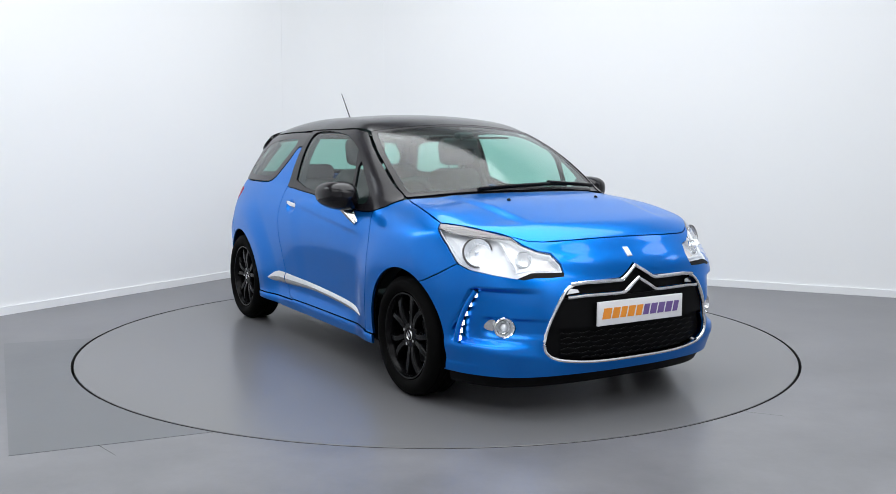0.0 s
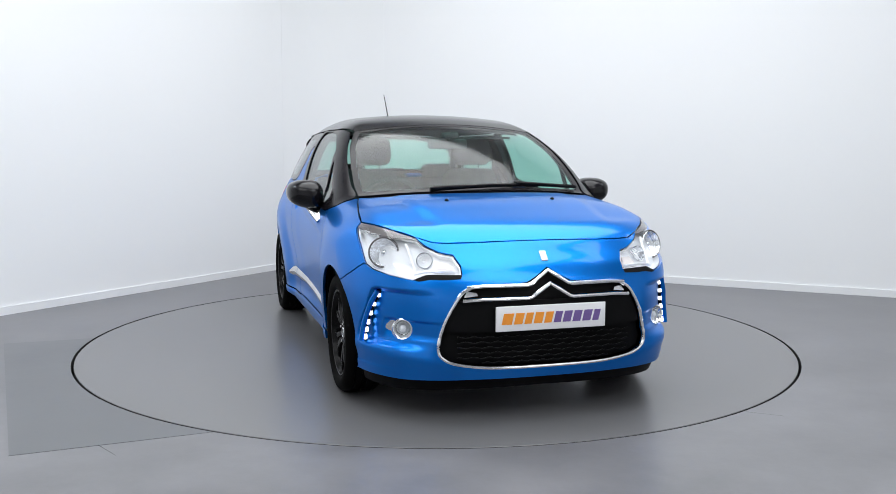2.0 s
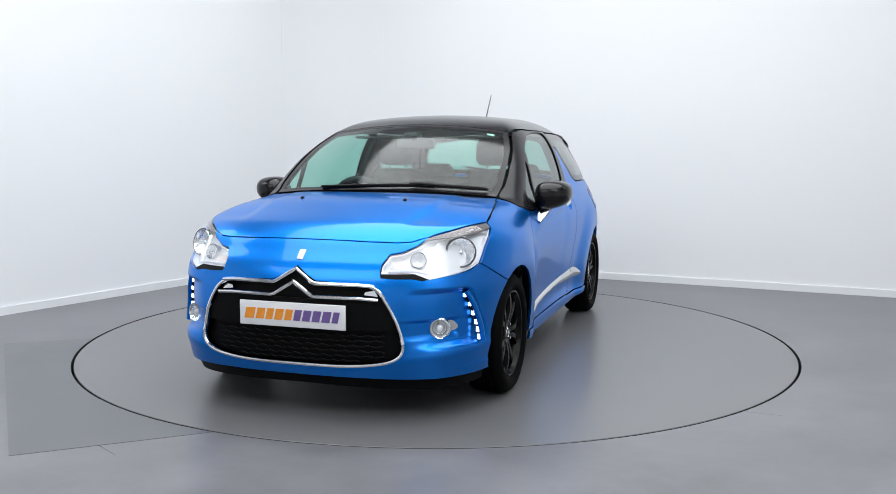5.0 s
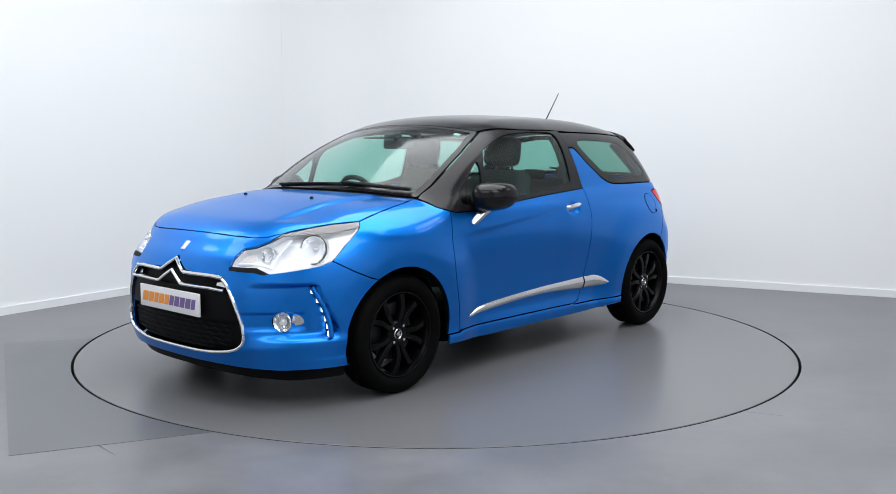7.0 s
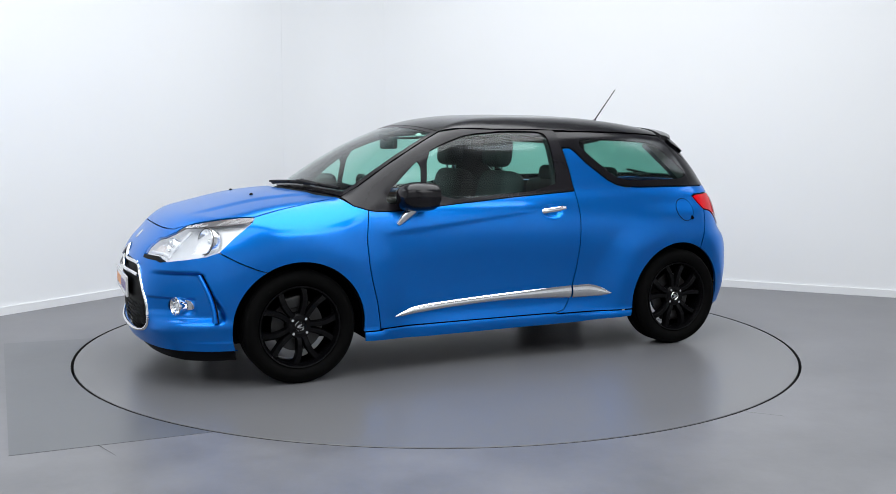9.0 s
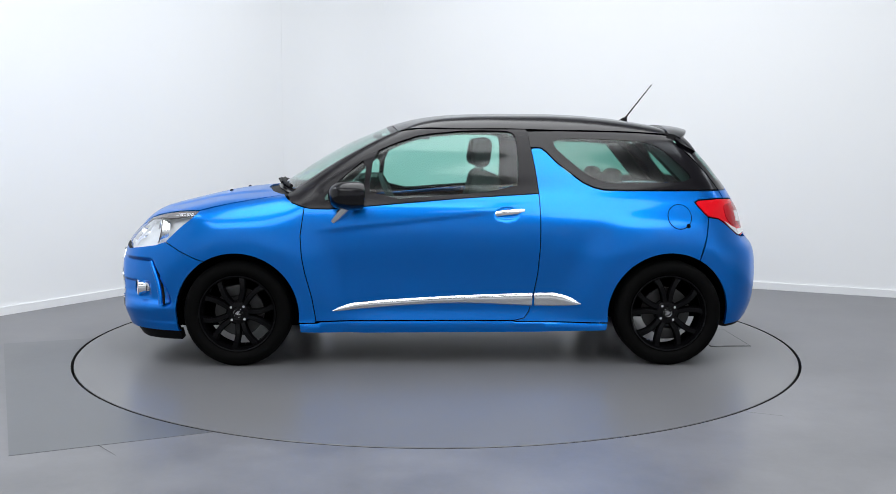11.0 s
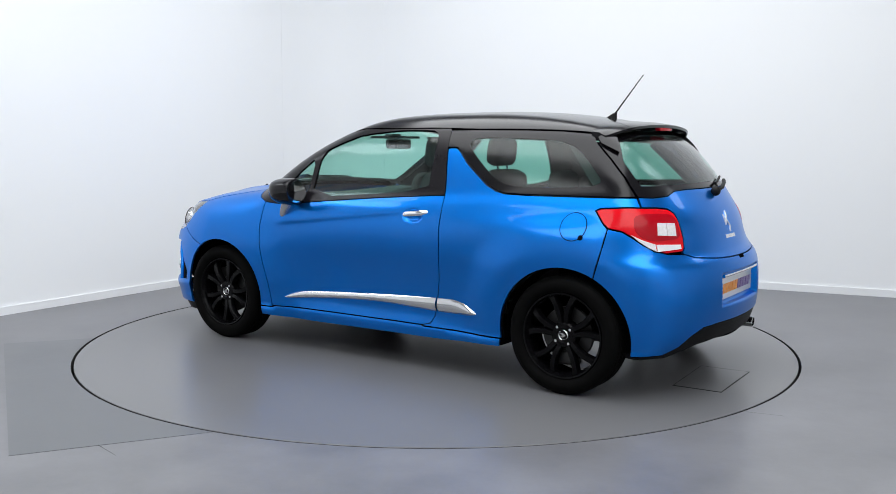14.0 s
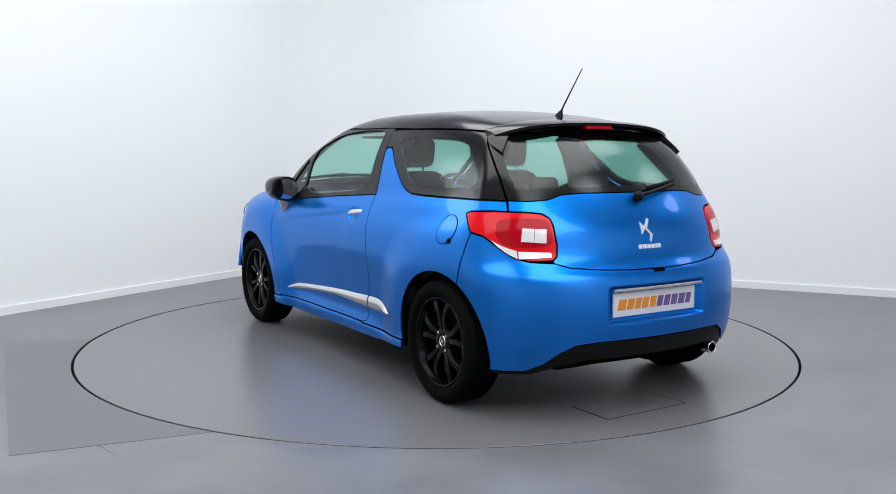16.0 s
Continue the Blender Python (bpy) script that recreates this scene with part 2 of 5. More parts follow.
def skin(p):
    """Below zero inside the car, above zero outside."""
    x, y, z = p[:, 0], np.abs(p[:, 1]), p[:, 2]
    front = x - (nose(z) - 0.20 * y**2 - 0.25 * y**4 - 0.90 * y**8)
    rear = (tail(z) + 0.24 * y**2 + 0.28 * y**4 * step(1.35, 1.0, z)) - x
    taper = 0.085 * np.maximum(0, (x - 0.95) / 1.0)**2 + 0.10 * np.maximum(0, (-x - 0.75) / 1.1)**2
    taper = taper + 0.05 * step(0.95, 1.3, z) * np.maximum(0, -x - 0.3)
    ring = np.hypot(np.abs(x) - AXLE, z - WHEEL_Z)
    bulge = 0.030 * step(0.66, 0.42, ring) - 0.008 * np.exp(-(((x + 1.0) / 0.45)**2 + ((z - 0.90) / 0.05)**2))
    waist = 0.006 * np.exp(-((x - 0.15) / 0.45)**2) * np.exp(-((z - 0.60) / 0.14)**2)
    crease = 0.0045 * np.tanh((z - (0.855 - 0.108 * x)) / 0.012) * step(0.80, 0.6, x) * step(-0.30, -0.1, x) * step(0.935, 0.90, z)
    sill = 0.006 * step(0.255, 0.24, z)
    tuck = 0.024 * step(0.76, 0.42, z) * step(0.22, 0.33, z) * np.exp(-(x / 0.70)**4)
    side = y - (flank(z) - taper + bulge - waist - tuck + crease + sill)
    hood = bonnet_line(x) - 0.05 * y**2 - 0.08 * y**4 - 0.010 * step(0.430, 0.505, y + 0.10 * (x - 1.35)) * step(0.9, 1.2, x) * step(1.78, 1.6, x)
    roof = cabin_line(x + 0.24 * y**2 * step(0.0, 0.4, x)) - 0.13 * y**2
    top = z - smax(hood, roof, 0.03)
    f = smax(side, top, 0.07 + 0.06 * step(0.55, 1.25, x))
    f = smax(f, front, 0.10 - 0.04 * step(0.6, 0.8, z))
    f = smax(f, rear, 0.12)
    # shallow scoop round the fog lamps and daytime lamps, recess of the rear plate
    lip = 0.748 + 0.22 * (0.573 - z)
    scoop = step(0.50, 0.70, y) * step(lip + 0.020, lip - 0.008, y) * step(0.335, 0.375, z) * step(0.612, 0.590, z) * step(1.600, 1.655, x)
    f = f + 0.048 * scoop
    shelf = np.exp(-((z - (0.292 + 0.10 * np.maximum(0, y - 0.5))) / 0.032)**2) * step(0.46, 0.60, y) * step(1.45, 1.6, x)
    f = f - 0.011 * shelf
    pocket = step(0.45, 0.60, y) * step(0.715, 0.675, y) * step(0.478, 0.462, z) * step(0.372, 0.405, z) * step(1.5, 1.6, x)
    f = f + 0.020 * pocket
    grip = np.hypot((x + 0.300) / 0.072, (z - 0.868) / 0.040)
    f = f + 0.016 * step(1.05, 0.55, grip) * step(0.6, 0.7, y)
    window = step(0.318, 0.278, y) * step(0.436, 0.454, z) * step(0.616, 0.596, z) * step(-1.5, -1.6, x)
    f = f * (1 - window) + np.maximum(f, -1.845 - x) * window
    return f


def slope(p):
    e = 0.002
    g = np.stack([skin(p + d) - skin(p - d) for d in np.eye(3) * e], 1)
    return g / np.maximum(np.linalg.norm(g, axis=1, keepdims=True), 1e-9)


FRONT_X, REAR_X, ROUND = 1.15, -1.05, 0.85


def cast(kind, q):
    """Points of the skin for flat coordinates: side (x, z), top (x, y), front and rear (arc, z)."""
    q = np.asarray(q, float).reshape(-1, 2)
    a, b, z0 = q[:, 0], q[:, 1], np.zeros(len(q))
    if kind == "side":
        base, way, far = np.stack([a, z0, b], 1), np.tile([0.0, 1, 0], (len(q), 1)), 1.1
    elif kind == "top":
        base, way, far = np.stack([a, b, z0 + 0.5], 1), np.tile([0.0, 0, 1], (len(q), 1)), 1.2
    else:
        s = 1 if kind == "front" else -1
        base = np.stack([z0 + (FRONT_X if s > 0 else REAR_X), z0, b], 1)
        way, far = np.stack([s * np.cos(a / ROUND), np.sin(a / ROUND), z0], 1), 1.3
    lo, hi = np.zeros(len(q)), np.full(len(q), far)
    for _ in range(34):
        mid = (lo + hi) / 2
        out = skin(base + way * mid[:, None]) > 0
        hi, lo = np.where(out, mid, hi), np.where(out, lo, mid)
    return base + way * lo[:, None]


def fr(x, y, z):
    return (math.atan2(y, x - FRONT_X) * ROUND, z)


def re(x, y, z):
    return (math.atan2(y, REAR_X - x) * ROUND, z)


def fr_side(x, z):
    return fr(*cast("side", [(x, z)])[0])


def re_side(x, z):
    return re(*cast("side", [(x, z)])[0])


def soften(pts, rounds=2):
    """Rounds the corners of an outline."""
    for _ in range(rounds):
        out = []
        for (ax, ay), (bx, by) in zip(pts, pts[1:] + pts[:1]):
            out += [(ax * 0.8 + bx * 0.2, ay * 0.8 + by * 0.2), (ax * 0.2 + bx * 0.8, ay * 0.2 + by * 0.8)]
        pts = out
    return pts


def ccw(pts):
    area = sum(a[0] * b[1] - b[0] * a[1] for a, b in zip(pts, pts[1:] + pts[:1]))
    return pts if area > 0 else pts[::-1]


def inset(pts, d):
    pts = ccw(pts)
    out = []
    for i, p in enumerate(pts):
        a, b = Vector(pts[i - 1]), Vector(pts[(i + 1) % len(pts)])
        p = Vector(p)
        u, v = (p - a), (b - p)
        if u.length < 1e-6 or v.length < 1e-6:
            out.append(tuple(p))
            continue
        u, v = u.normalized(), v.normalized()
        n = Vector((-u.y, u.x)) + Vector((-v.y, v.x))
        n = n / max(0.5, n.length_squared / 2)
        out.append(tuple(p + n * d))
    return out


def dense(pts, res):
    out = []
    for a, b in zip(pts, pts[1:] + pts[:1]):
        n = max(1, math.ceil(math.dist(a, b) / res))
        out += [(a[0] + (b[0] - a[0]) * k / n, a[1] + (b[1] - a[1]) * k / n) for k in range(n)]
    return out


def inside(loops, q):
    q = np.asarray(q, float)
    hit = np.zeros(len(q), bool)
    for pts in loops:
        a = np.array(pts)
        b = np.roll(a, -1, 0)
        for (ax, ay), (bx, by) in zip(a, b):
            if ay == by:
                continue
            c = ((ay > q[:, 1]) != (by > q[:, 1])) & (q[:, 0] < (bx - ax) * (q[:, 1] - ay) / (by - ay) + ax)
            hit ^= c
    return hit


def panel(name, outline, kind, material, parent, off=0.0, thick=0.014, holes=(), res=0.028, gap=0.0028, flip=False, label="", wall=True, crown=0.0):
    """A pressed panel on the skin: its outline in flat coordinates, with an edge turned inwards."""
    from mathutils.geometry import delaunay_2d_cdt
    loops = [dense(inset(list(outline), gap), res)] + [dense(inset(list(h), -gap), res) for h in holes]
    pts, edges, spans = [], [], []
    for lp in loops:
        s = len(pts)
        pts += lp
        edges += [(s + i, s + (i + 1) % len(lp)) for i in range(len(lp))]
        spans.append((s, len(lp)))
    arr = np.array(pts)
    lo, hi = arr.min(0), arr.max(0)
    gx, gy = np.meshgrid(np.arange(lo[0], hi[0], res), np.arange(lo[1], hi[1], res * 0.9))
    gx = gx + (np.arange(gx.shape[0])[:, None] % 2) * res / 2
    g = np.stack([gx.ravel(), gy.ravel()], 1)
    g = g[inside(loops, g)]
    if len(g):
        near = np.concatenate([((g[i:i + 500, None] - arr[None])**2).sum(2).min(1) for i in range(0, len(g), 500)])
        g = g[near > (res * 0.45)**2]
    allp = [Vector(p) for p in pts] + [Vector(p) for p in g]
    v2, _, f2, origin, _, _ = delaunay_2d_cdt(allp, edges, [], 0, 1e-6)
    v2 = np.array([tuple(v) for v in v2])
    tri = np.array([f for f in f2 if len(f) == 3])
    tri = tri[inside(loops, v2[tri].mean(1))]
    place = cast(kind, v2)
    nor = slope(place)
    if crown:
        d = np.sqrt(((v2[:, None] - arr[None])**2).sum(2).min(1))
        outer = place + nor * (off + crown * np.sqrt(np.clip(d / 0.022, 0, 1)))[:, None]
    else:
        outer = place + nor * off
    back = {}
    for i, o in enumerate(origin):
        for k in o:
            back[k] = i
    verts = outer.tolist()
    norms = nor.tolist()
    faces = [tuple(t) for t in tri]
    # faces look outwards
    a, b, c = (outer[tri[:, k]] for k in range(3))
    turn = (np.cross(b - a, c - a) * nor[tri[:, 0]]).sum(1) < 0
    faces = [(f[0], f[2], f[1]) if w else f for f, w in zip(faces, turn)]
    n_front = len(faces)
    if wall and thick:
        for s, n in spans:
            ring = [back.get(s + i) for i in range(n)]
            ring = [r for i, r in enumerate(ring) if r is not None and r != ring[i - 1]]
            base = len(verts)
            for r in ring:
                verts.append(outer[r].tolist())
                verts.append((outer[r] - nor[r] * thick).tolist())
                norms += [(0, 0, 0), (0, 0, 0)]
            m = len(ring)
            faces += [(base + 2 * i, base + 2 * ((i + 1) % m), base + 2 * ((i + 1) % m) + 1, base + 2 * i + 1) for i in range(m)]
    if flip:
        verts = [(x, -y, z) for x, y, z in verts]
        norms = [(x, -y, z) for x, y, z in norms]
        faces = [f[::-1] for f in faces]
    me = bpy.data.meshes.new(name)
    me.from_pydata(verts, [], faces)
    me.polygons.foreach_set("use_smooth", [i < n_front for i in range(len(me.polygons))])
    loop_v = np.zeros(len(me.loops), int)
    me.loops.foreach_get("vertex_index", loop_v)
    if not crown:
        me.normals_split_custom_set([norms[i] for i in loop_v])
    me.materials.append(material)
    ob = new(name, me)
    ob.parent = parent
    if label:
        tagged(ob, label)
    return ob


def arc(cx, cz, r, a0, a1, n=28):
    return [(cx + r * math.cos(radians(a0 + (a1 - a0) * i / n)), cz + r * math.sin(radians(a0 + (a1 - a0) * i / n))) for i in range(n + 1)]


def spline(pts, n=6, closed=False):
    """Catmull-Rom through points of any dimension."""
    p = [np.array(q, float) for q in pts]
    m = len(p)
    out = []
    for i in range(m if closed else m - 1):
        a, b, c, d = (p[(i + k) % m] if closed else p[min(max(i + k, 0), m - 1)] for k in (-1, 0, 1, 2))
        for k in range(n):
            t = k / n
            out.append(tuple(0.5 * (2 * b + (c - a) * t + (2*a - 5*b + 4*c - d) * t*t + (3*b - a - 3*c + d) * t**3)))
    if not closed:
        out.append(tuple(p[-1]))
    return out


# ---- room ----
def slab(name, outline, z0, z1, material, label, kind="structure", holes=()):
    bm = bmesh.new()
    vs = [bm.verts.new((x, y, z1)) for x, y in outline]
    f = bm.faces.new(vs)
    r = bmesh.ops.extrude_face_region(bm, geom=[f])
    bmesh.ops.translate(bm, vec=(0, 0, z0 - z1), verts=[v for v in r["geom"] if isinstance(v, bmesh.types.BMVert)])
    bmesh.ops.recalc_face_normals(bm, faces=bm.faces)
    ob = part(name, bm, material, smooth=False)
    return tagged(ob, label, kind=kind)


def circle(r, n=160, cx=0.0, cy=0.0):
    """A ring of plan points."""
    return [(cx + r * math.cos(2 * math.pi * i / n), cy + r * math.sin(2 * math.pi * i / n)) for i in range(n)]


def wall_strip(name, pts, z0, z1, thick, material, label):
    """A wall along a line of plan points; its thickness grows away from the room."""
    bm = bmesh.new()
    rows = []
    for i, (x, y) in enumerate(pts):
        a, b = Vector(pts[max(i - 1, 0)]), Vector(pts[min(i + 1, len(pts) - 1)])
        d = (b - a).normalized()
        nx, ny = d.y, -d.x
        o = thick
        rows.append([bm.verts.new(q) for q in ((x, y, z0), (x, y, z1), (x - nx * o, y - ny * o, z1), (x - nx * o, y - ny * o, z0))])
    for a, b in zip(rows, rows[1:]):
        for k in range(4):
            bm.faces.new((a[k], b[k], b[(k + 1) % 4], a[(k + 1) % 4]))
    bm.faces.new(rows[0])
    bm.faces.new(rows[-1][::-1])
    bmesh.ops.recalc_face_normals(bm, faces=bm.faces)
    ob = part(name, bm, material)
    return tagged(ob, label, kind="structure")


def build_room():
    # floor with a round opening for the turntable
    outer = [at_room(-0.5, -0.5), at_room(LONG_L + 0.5, -0.5), at_room(LONG_L + 0.5, LONG_R + 0.5), at_room(-0.5, LONG_R + 0.5)]
    bm = bmesh.new()
    n = 192
    ring = [bm.verts.new((x + TABLE_X, y + TABLE_Y, 0)) for x, y in circle(TABLE_R + 0.008, n)]
    out = []
    for i in range(n):
        d = Vector((math.cos(2 * math.pi * i / n), math.sin(2 * math.pi * i / n)))
        best = 1e9
        for a, b in zip(outer, outer[1:] + outer[:1]):
            e = Vector(b) - Vector(a)
            den = d.x * e.y - d.y * e.x
            if abs(den) > 1e-9:
                k = (a[0] * e.y - a[1] * e.x) / den
                if k > 0:
                    q = d * k
                    t = (q - Vector(a)).dot(e) / e.length_squared
                    if -1e-6 <= t <= 1 + 1e-6:
                        best = min(best, k)
        out.append(bm.verts.new((d.x * best, d.y * best, 0)))
    for i in range(n):
        j = (i + 1) % n
        bm.faces.new((ring[i], out[i], out[j], ring[j]))
    for f in bm.faces:
        f.smooth = False
    bmesh.ops.recalc_face_normals(bm, faces=bm.faces)
    bm.normal_update()
    if bm.faces[0].normal.z < 0:
        bmesh.ops.reverse_faces(bm, faces=bm.faces)
    tagged(part("floor", bm, FLOOR, smooth=False), "smooth grey resin studio floor round the turntable", kind="structure")
    # floor side of the gap, near black to put its shade into the colour
    bm = bmesh.new()
    rows = [[bm.verts.new((x + TABLE_X, y + TABLE_Y, z)) for x, y in circle(TABLE_R + rr, n)] for rr, z in ((0.0085, -0.003), (0.0085, -0.14), (0.05, -0.14), (0.05, -0.003))]
    for p, q in zip(rows, rows[1:] + rows[:1]):
        for i in range(n):
            bm.faces.new((p[i], q[i], q[(i + 1) % n], p[(i + 1) % n]))
    bmesh.ops.recalc_face_normals(bm, faces=bm.faces)
    tagged(part("floor_gap_wall", bm, PIT, smooth=False), "floor side of the turntable gap, blackened as shade", kind="structure")
    # slab closing the gap below, its depth darkened by colour
    slab("floor_pit", circle(TABLE_R + 0.3, 64), -0.30, -0.13, PIT, "dark pit under the turntable's edge")
    # the darker field of floor, cut off by the turntable
    a0 = math.atan2(-2.03, -1.00)
    a1n = math.atan2(-0.05, -2.23)
    arcs = [((TABLE_R + 0.012) * math.cos(a0 + (a1n - a0) * i / 40) + TABLE_X, (TABLE_R + 0.012) * math.sin(a0 + (a1n - a0) * i / 40) + TABLE_Y) for i in range(41)]
    slab("floor_patch", [(-1.73, -2.33)] + arcs + [(-2.74, -0.22)], -0.01, 0.0015, PATCH, "darker grey field of the resin floor")
    # walls: the two seen walls meet in a rounded corner
    r = 0.7
    mid = []
    for i in range(17):
        t = i / 16
        a, b = r * (1 - t)**2, r * t**2
        mid.append(at_room(a, b))
    wall_strip("wall_left", [at_room(LONG_L, 0), at_room(r + 0.001, 0)], 0, HIGH, 0.15, WHITE_WALL, "plain white painted studio wall with skirting")
    wall_strip("wall_corner", mid, 0, HIGH, 0.15, WHITE_WALL, "rounded white corner between the studio walls")
    wall_strip("wall_right", [at_room(0, r + 0.001), at_room(0, LONG_R)], 0, HIGH, 0.15, WHITE_WALL, "plain white painted studio wall with skirting")
    wall_strip("wall_back", [at_room(0, LONG_R), at_room(LONG_L, LONG_R)], 0, HIGH, 0.15, WHITE_WALL, "plain white studio wall")
    wall_strip("wall_near", [at_room(LONG_L, LONG_R), at_room(LONG_L, 0)], 0, HIGH, 0.15, WHITE_WALL, "plain white studio wall")
    line = [at_room(LONG_L, 0)] + mid + [at_room(0, LONG_R)]
    wall_strip("baseboard", line, 0, 0.062, -0.014, SKIRTING, "white painted skirting board along the wall")
    slab("ceiling", outer, HIGH, HIGH + 0.12, CEILING, "white studio ceiling")


def build_turntable():
    n = 192
    hatch_world = ((1.700, -0.320), (1.571, -0.805), (1.812, -0.873), (1.960, -0.385))
    turn = pose(0, 0, 0, 0, 0, -heading(12.5))
    hatch = [(turn @ Vector((x - TABLE_X, y - TABLE_Y, 0))).to_2d() for x, y in hatch_world]
    bm = bmesh.new()
    top = [bm.verts.new((x, y, 0)) for x, y in circle(TABLE_R - 0.010, n)]
    e1 = [bm.verts.new((x, y, -0.003)) for x, y in circle(TABLE_R - 0.0075, n)]
    bm.faces.new(top)
    for i in range(n):
        j = (i + 1) % n
        bm.faces.new((top[i], e1[i], e1[j], top[j]))
    bmesh.ops.recalc_face_normals(bm, faces=bm.faces)
    table = part("turntable", bm, TABLE, smooth=False)
    tagged(table, "grey round turntable set flush in the floor", "turntable")
    # the disc's side wall, coloured black so the gap looks shaded
    bm = bmesh.new()
    rows = [[bm.verts.new((x, y, z)) for x, y in circle(TABLE_R + rr, n)] for rr, z in ((-0.0075, -0.003), (-0.0075, -0.10), (-0.06, -0.10), (-0.06, -0.003))]
    for p, q in zip(rows, rows[1:] + rows[:1]):
        for i in range(n):
            bm.faces.new((p[i], q[i], q[(i + 1) % n], p[(i + 1) % n]))
    bmesh.ops.recalc_face_normals(bm, faces=bm.faces)
    part("rim", bm, PIT, table, "turntable side of the gap, blackened as shade", smooth=False)
    # a small access plate let into the top, with its dark joint
    for name, grow, z, mat in (("plate_joint", 0.006, 0.0008, PIT), ("access_plate", -0.002, 0.0022, TABLE)):
        bm = bmesh.new()
        c = sum((Vector(h) for h in hatch), Vector((0, 0))) / 4
        pts = [c + (h - c) * (1 + grow / (h - c).length * 1.4) for h in hatch]
        up = [bm.verts.new((q.x, q.y, z)) for q in pts]
        dn = [bm.verts.new((q.x, q.y, -0.002)) for q in pts]
        bm.faces.new(up)
        for i in range(4):
            bm.faces.new((up[i], dn[i], dn[(i + 1) % 4], up[(i + 1) % 4]))
        bmesh.ops.recalc_face_normals(bm, faces=bm.faces)
        part(name, bm, mat, table, smooth=False)
    return table


build_room()
turntable = build_turntable()


# ---- the car ----
car = new("car")
tagged(car, "metallic blue three-door hatchback with gloss black roof and black wheels", "car")
MIRRORED = (False, True)

# shared outlines, side view (x, z)
BELT = [(-0.484, 0.986), (-0.30, 0.975), (-0.03, 0.958), (0.30, 0.931), (0.555, 0.909), (0.70, 0.899), (0.80, 0.900), (0.845, 0.908)]
DOOR_FRONT = [(0.845, 0.908), (0.866, 0.75), (0.858, 0.63), (0.842, 0.54), (0.806, 0.40), (0.79, 0.30), (0.785, 0.258)]
DOOR_REAR = [(-0.35, 0.258), (-0.405, 0.272), (-0.432, 0.31), (-0.455, 0.40), (-0.478, 0.53), (-0.489, 0.687), (-0.489, 0.86), (-0.484, 0.986)]
BONNET_SIDE = [(0.975, 0.665), (1.07, 0.688), (1.166, 0.706), (1.30, 0.730), (1.445, 0.748)]      # (x, y)
BONNET_LAMP = [(1.445, 0.748), (1.56, 0.703), (1.67, 0.643), (1.765, 0.562)]
HOOD_FRONT = [(1.765, 0.562), (1.815, 0.496), (1.838, 0.43), (1.860, 0.303), (1.870, 0.15), (1.873, 0.0)]
SCREEN_SIDE = [(0.960, 0.668), (0.85, 0.668), (0.70, 0.655), (0.55, 0.632), (0.42, 0.594), (0.325, 0.560)]
SCREEN_TOP = [(0.325, 0.560), (0.352, 0.40), (0.375, 0.20), (0.383, 0.0)]
ROOF_SIDE = [(0.325, 0.560), (0.20, 0.590), (0.0, 0.607), (-0.3, 0.607), (-0.6, 0.602), (-0.9, 0.588), (-1.1, 0.572), (-1.27, 0.552)]


def to_side(pts):
    return [(p[0], p[2]) for p in cast("top", pts)]


def to_front(pts):
    return [fr(*p) for p in cast("top", pts)]


HOOD_EDGE = to_side(BONNET_SIDE)
ROOF_EDGE = to_side(ROOF_SIDE)
PILLAR = to_side(SCREEN_SIDE)
LAMP_TOP = to_front(BONNET_LAMP)
LAMP_INNER = [fr(1.815, 0.535, 0.802), fr(1.86, 0.475, 0.773), fr(1.872, 0.412, 0.763), fr(1.92, 0.392, 0.720), fr(1.937, 0.390, 0.683)]
LAMP_LOW = [fr(1.905, 0.545, 0.684), fr(1.878, 0.602, 0.658), fr(1.79, 0.702, 0.675), fr(1.70, 0.752, 0.690), fr_side(1.64, 0.711), fr_side(1.553, 0.792), fr_side(1.465, 0.862)]
LAMP = LAMP_TOP + LAMP_INNER + LAMP_LOW
LAMP_REAR_SIDE = [(1.446, 0.885), (1.465, 0.862), (1.553, 0.792), (1.64, 0.711)]
SEAM = [(1.64, 0.711), (1.55, 0.660), (1.456, 0.618), (1.407, 0.603)]


def strip_mesh(holder, top_z, low_z, x0, x1, sgn):
    """A bright strip with a rounded section, laid on the flank."""
    n, k = 60, 8
    bm = bmesh.new()
    rows = []
    for i in range(n + 1):
        x = x0 + (x1 - x0) * i / n
        lo, hi = float(low_z(x)), float(top_z(x))
        hi = max(hi, lo + 0.002)
        q = cast("side", [(x, lo + (hi - lo) * j / k) for j in range(k + 1)])
        up = slope(q)
        h = min(0.014, (hi - lo) * 0.35)
        rows.append([bm.verts.new(tuple((q[j] + up[j] * (0.002 + h * math.sin(math.pi * j / k)**0.7)) * np.array([1, sgn, 1]))) for j in range(k + 1)])
    for a, b in zip(rows, rows[1:]):
        for j in range(k):
            bm.faces.new((a[j], a[j + 1], b[j + 1], b[j]))
    bmesh.ops.recalc_face_normals(bm, faces=bm.faces)
    bm.normal_update()
    if bm.faces[n * k // 2].normal.y * sgn < 0:
        bmesh.ops.reverse_faces(bm, faces=bm.faces)
    part("side_strip", bm, SATIN, holder, "bright silver strip along the flank")


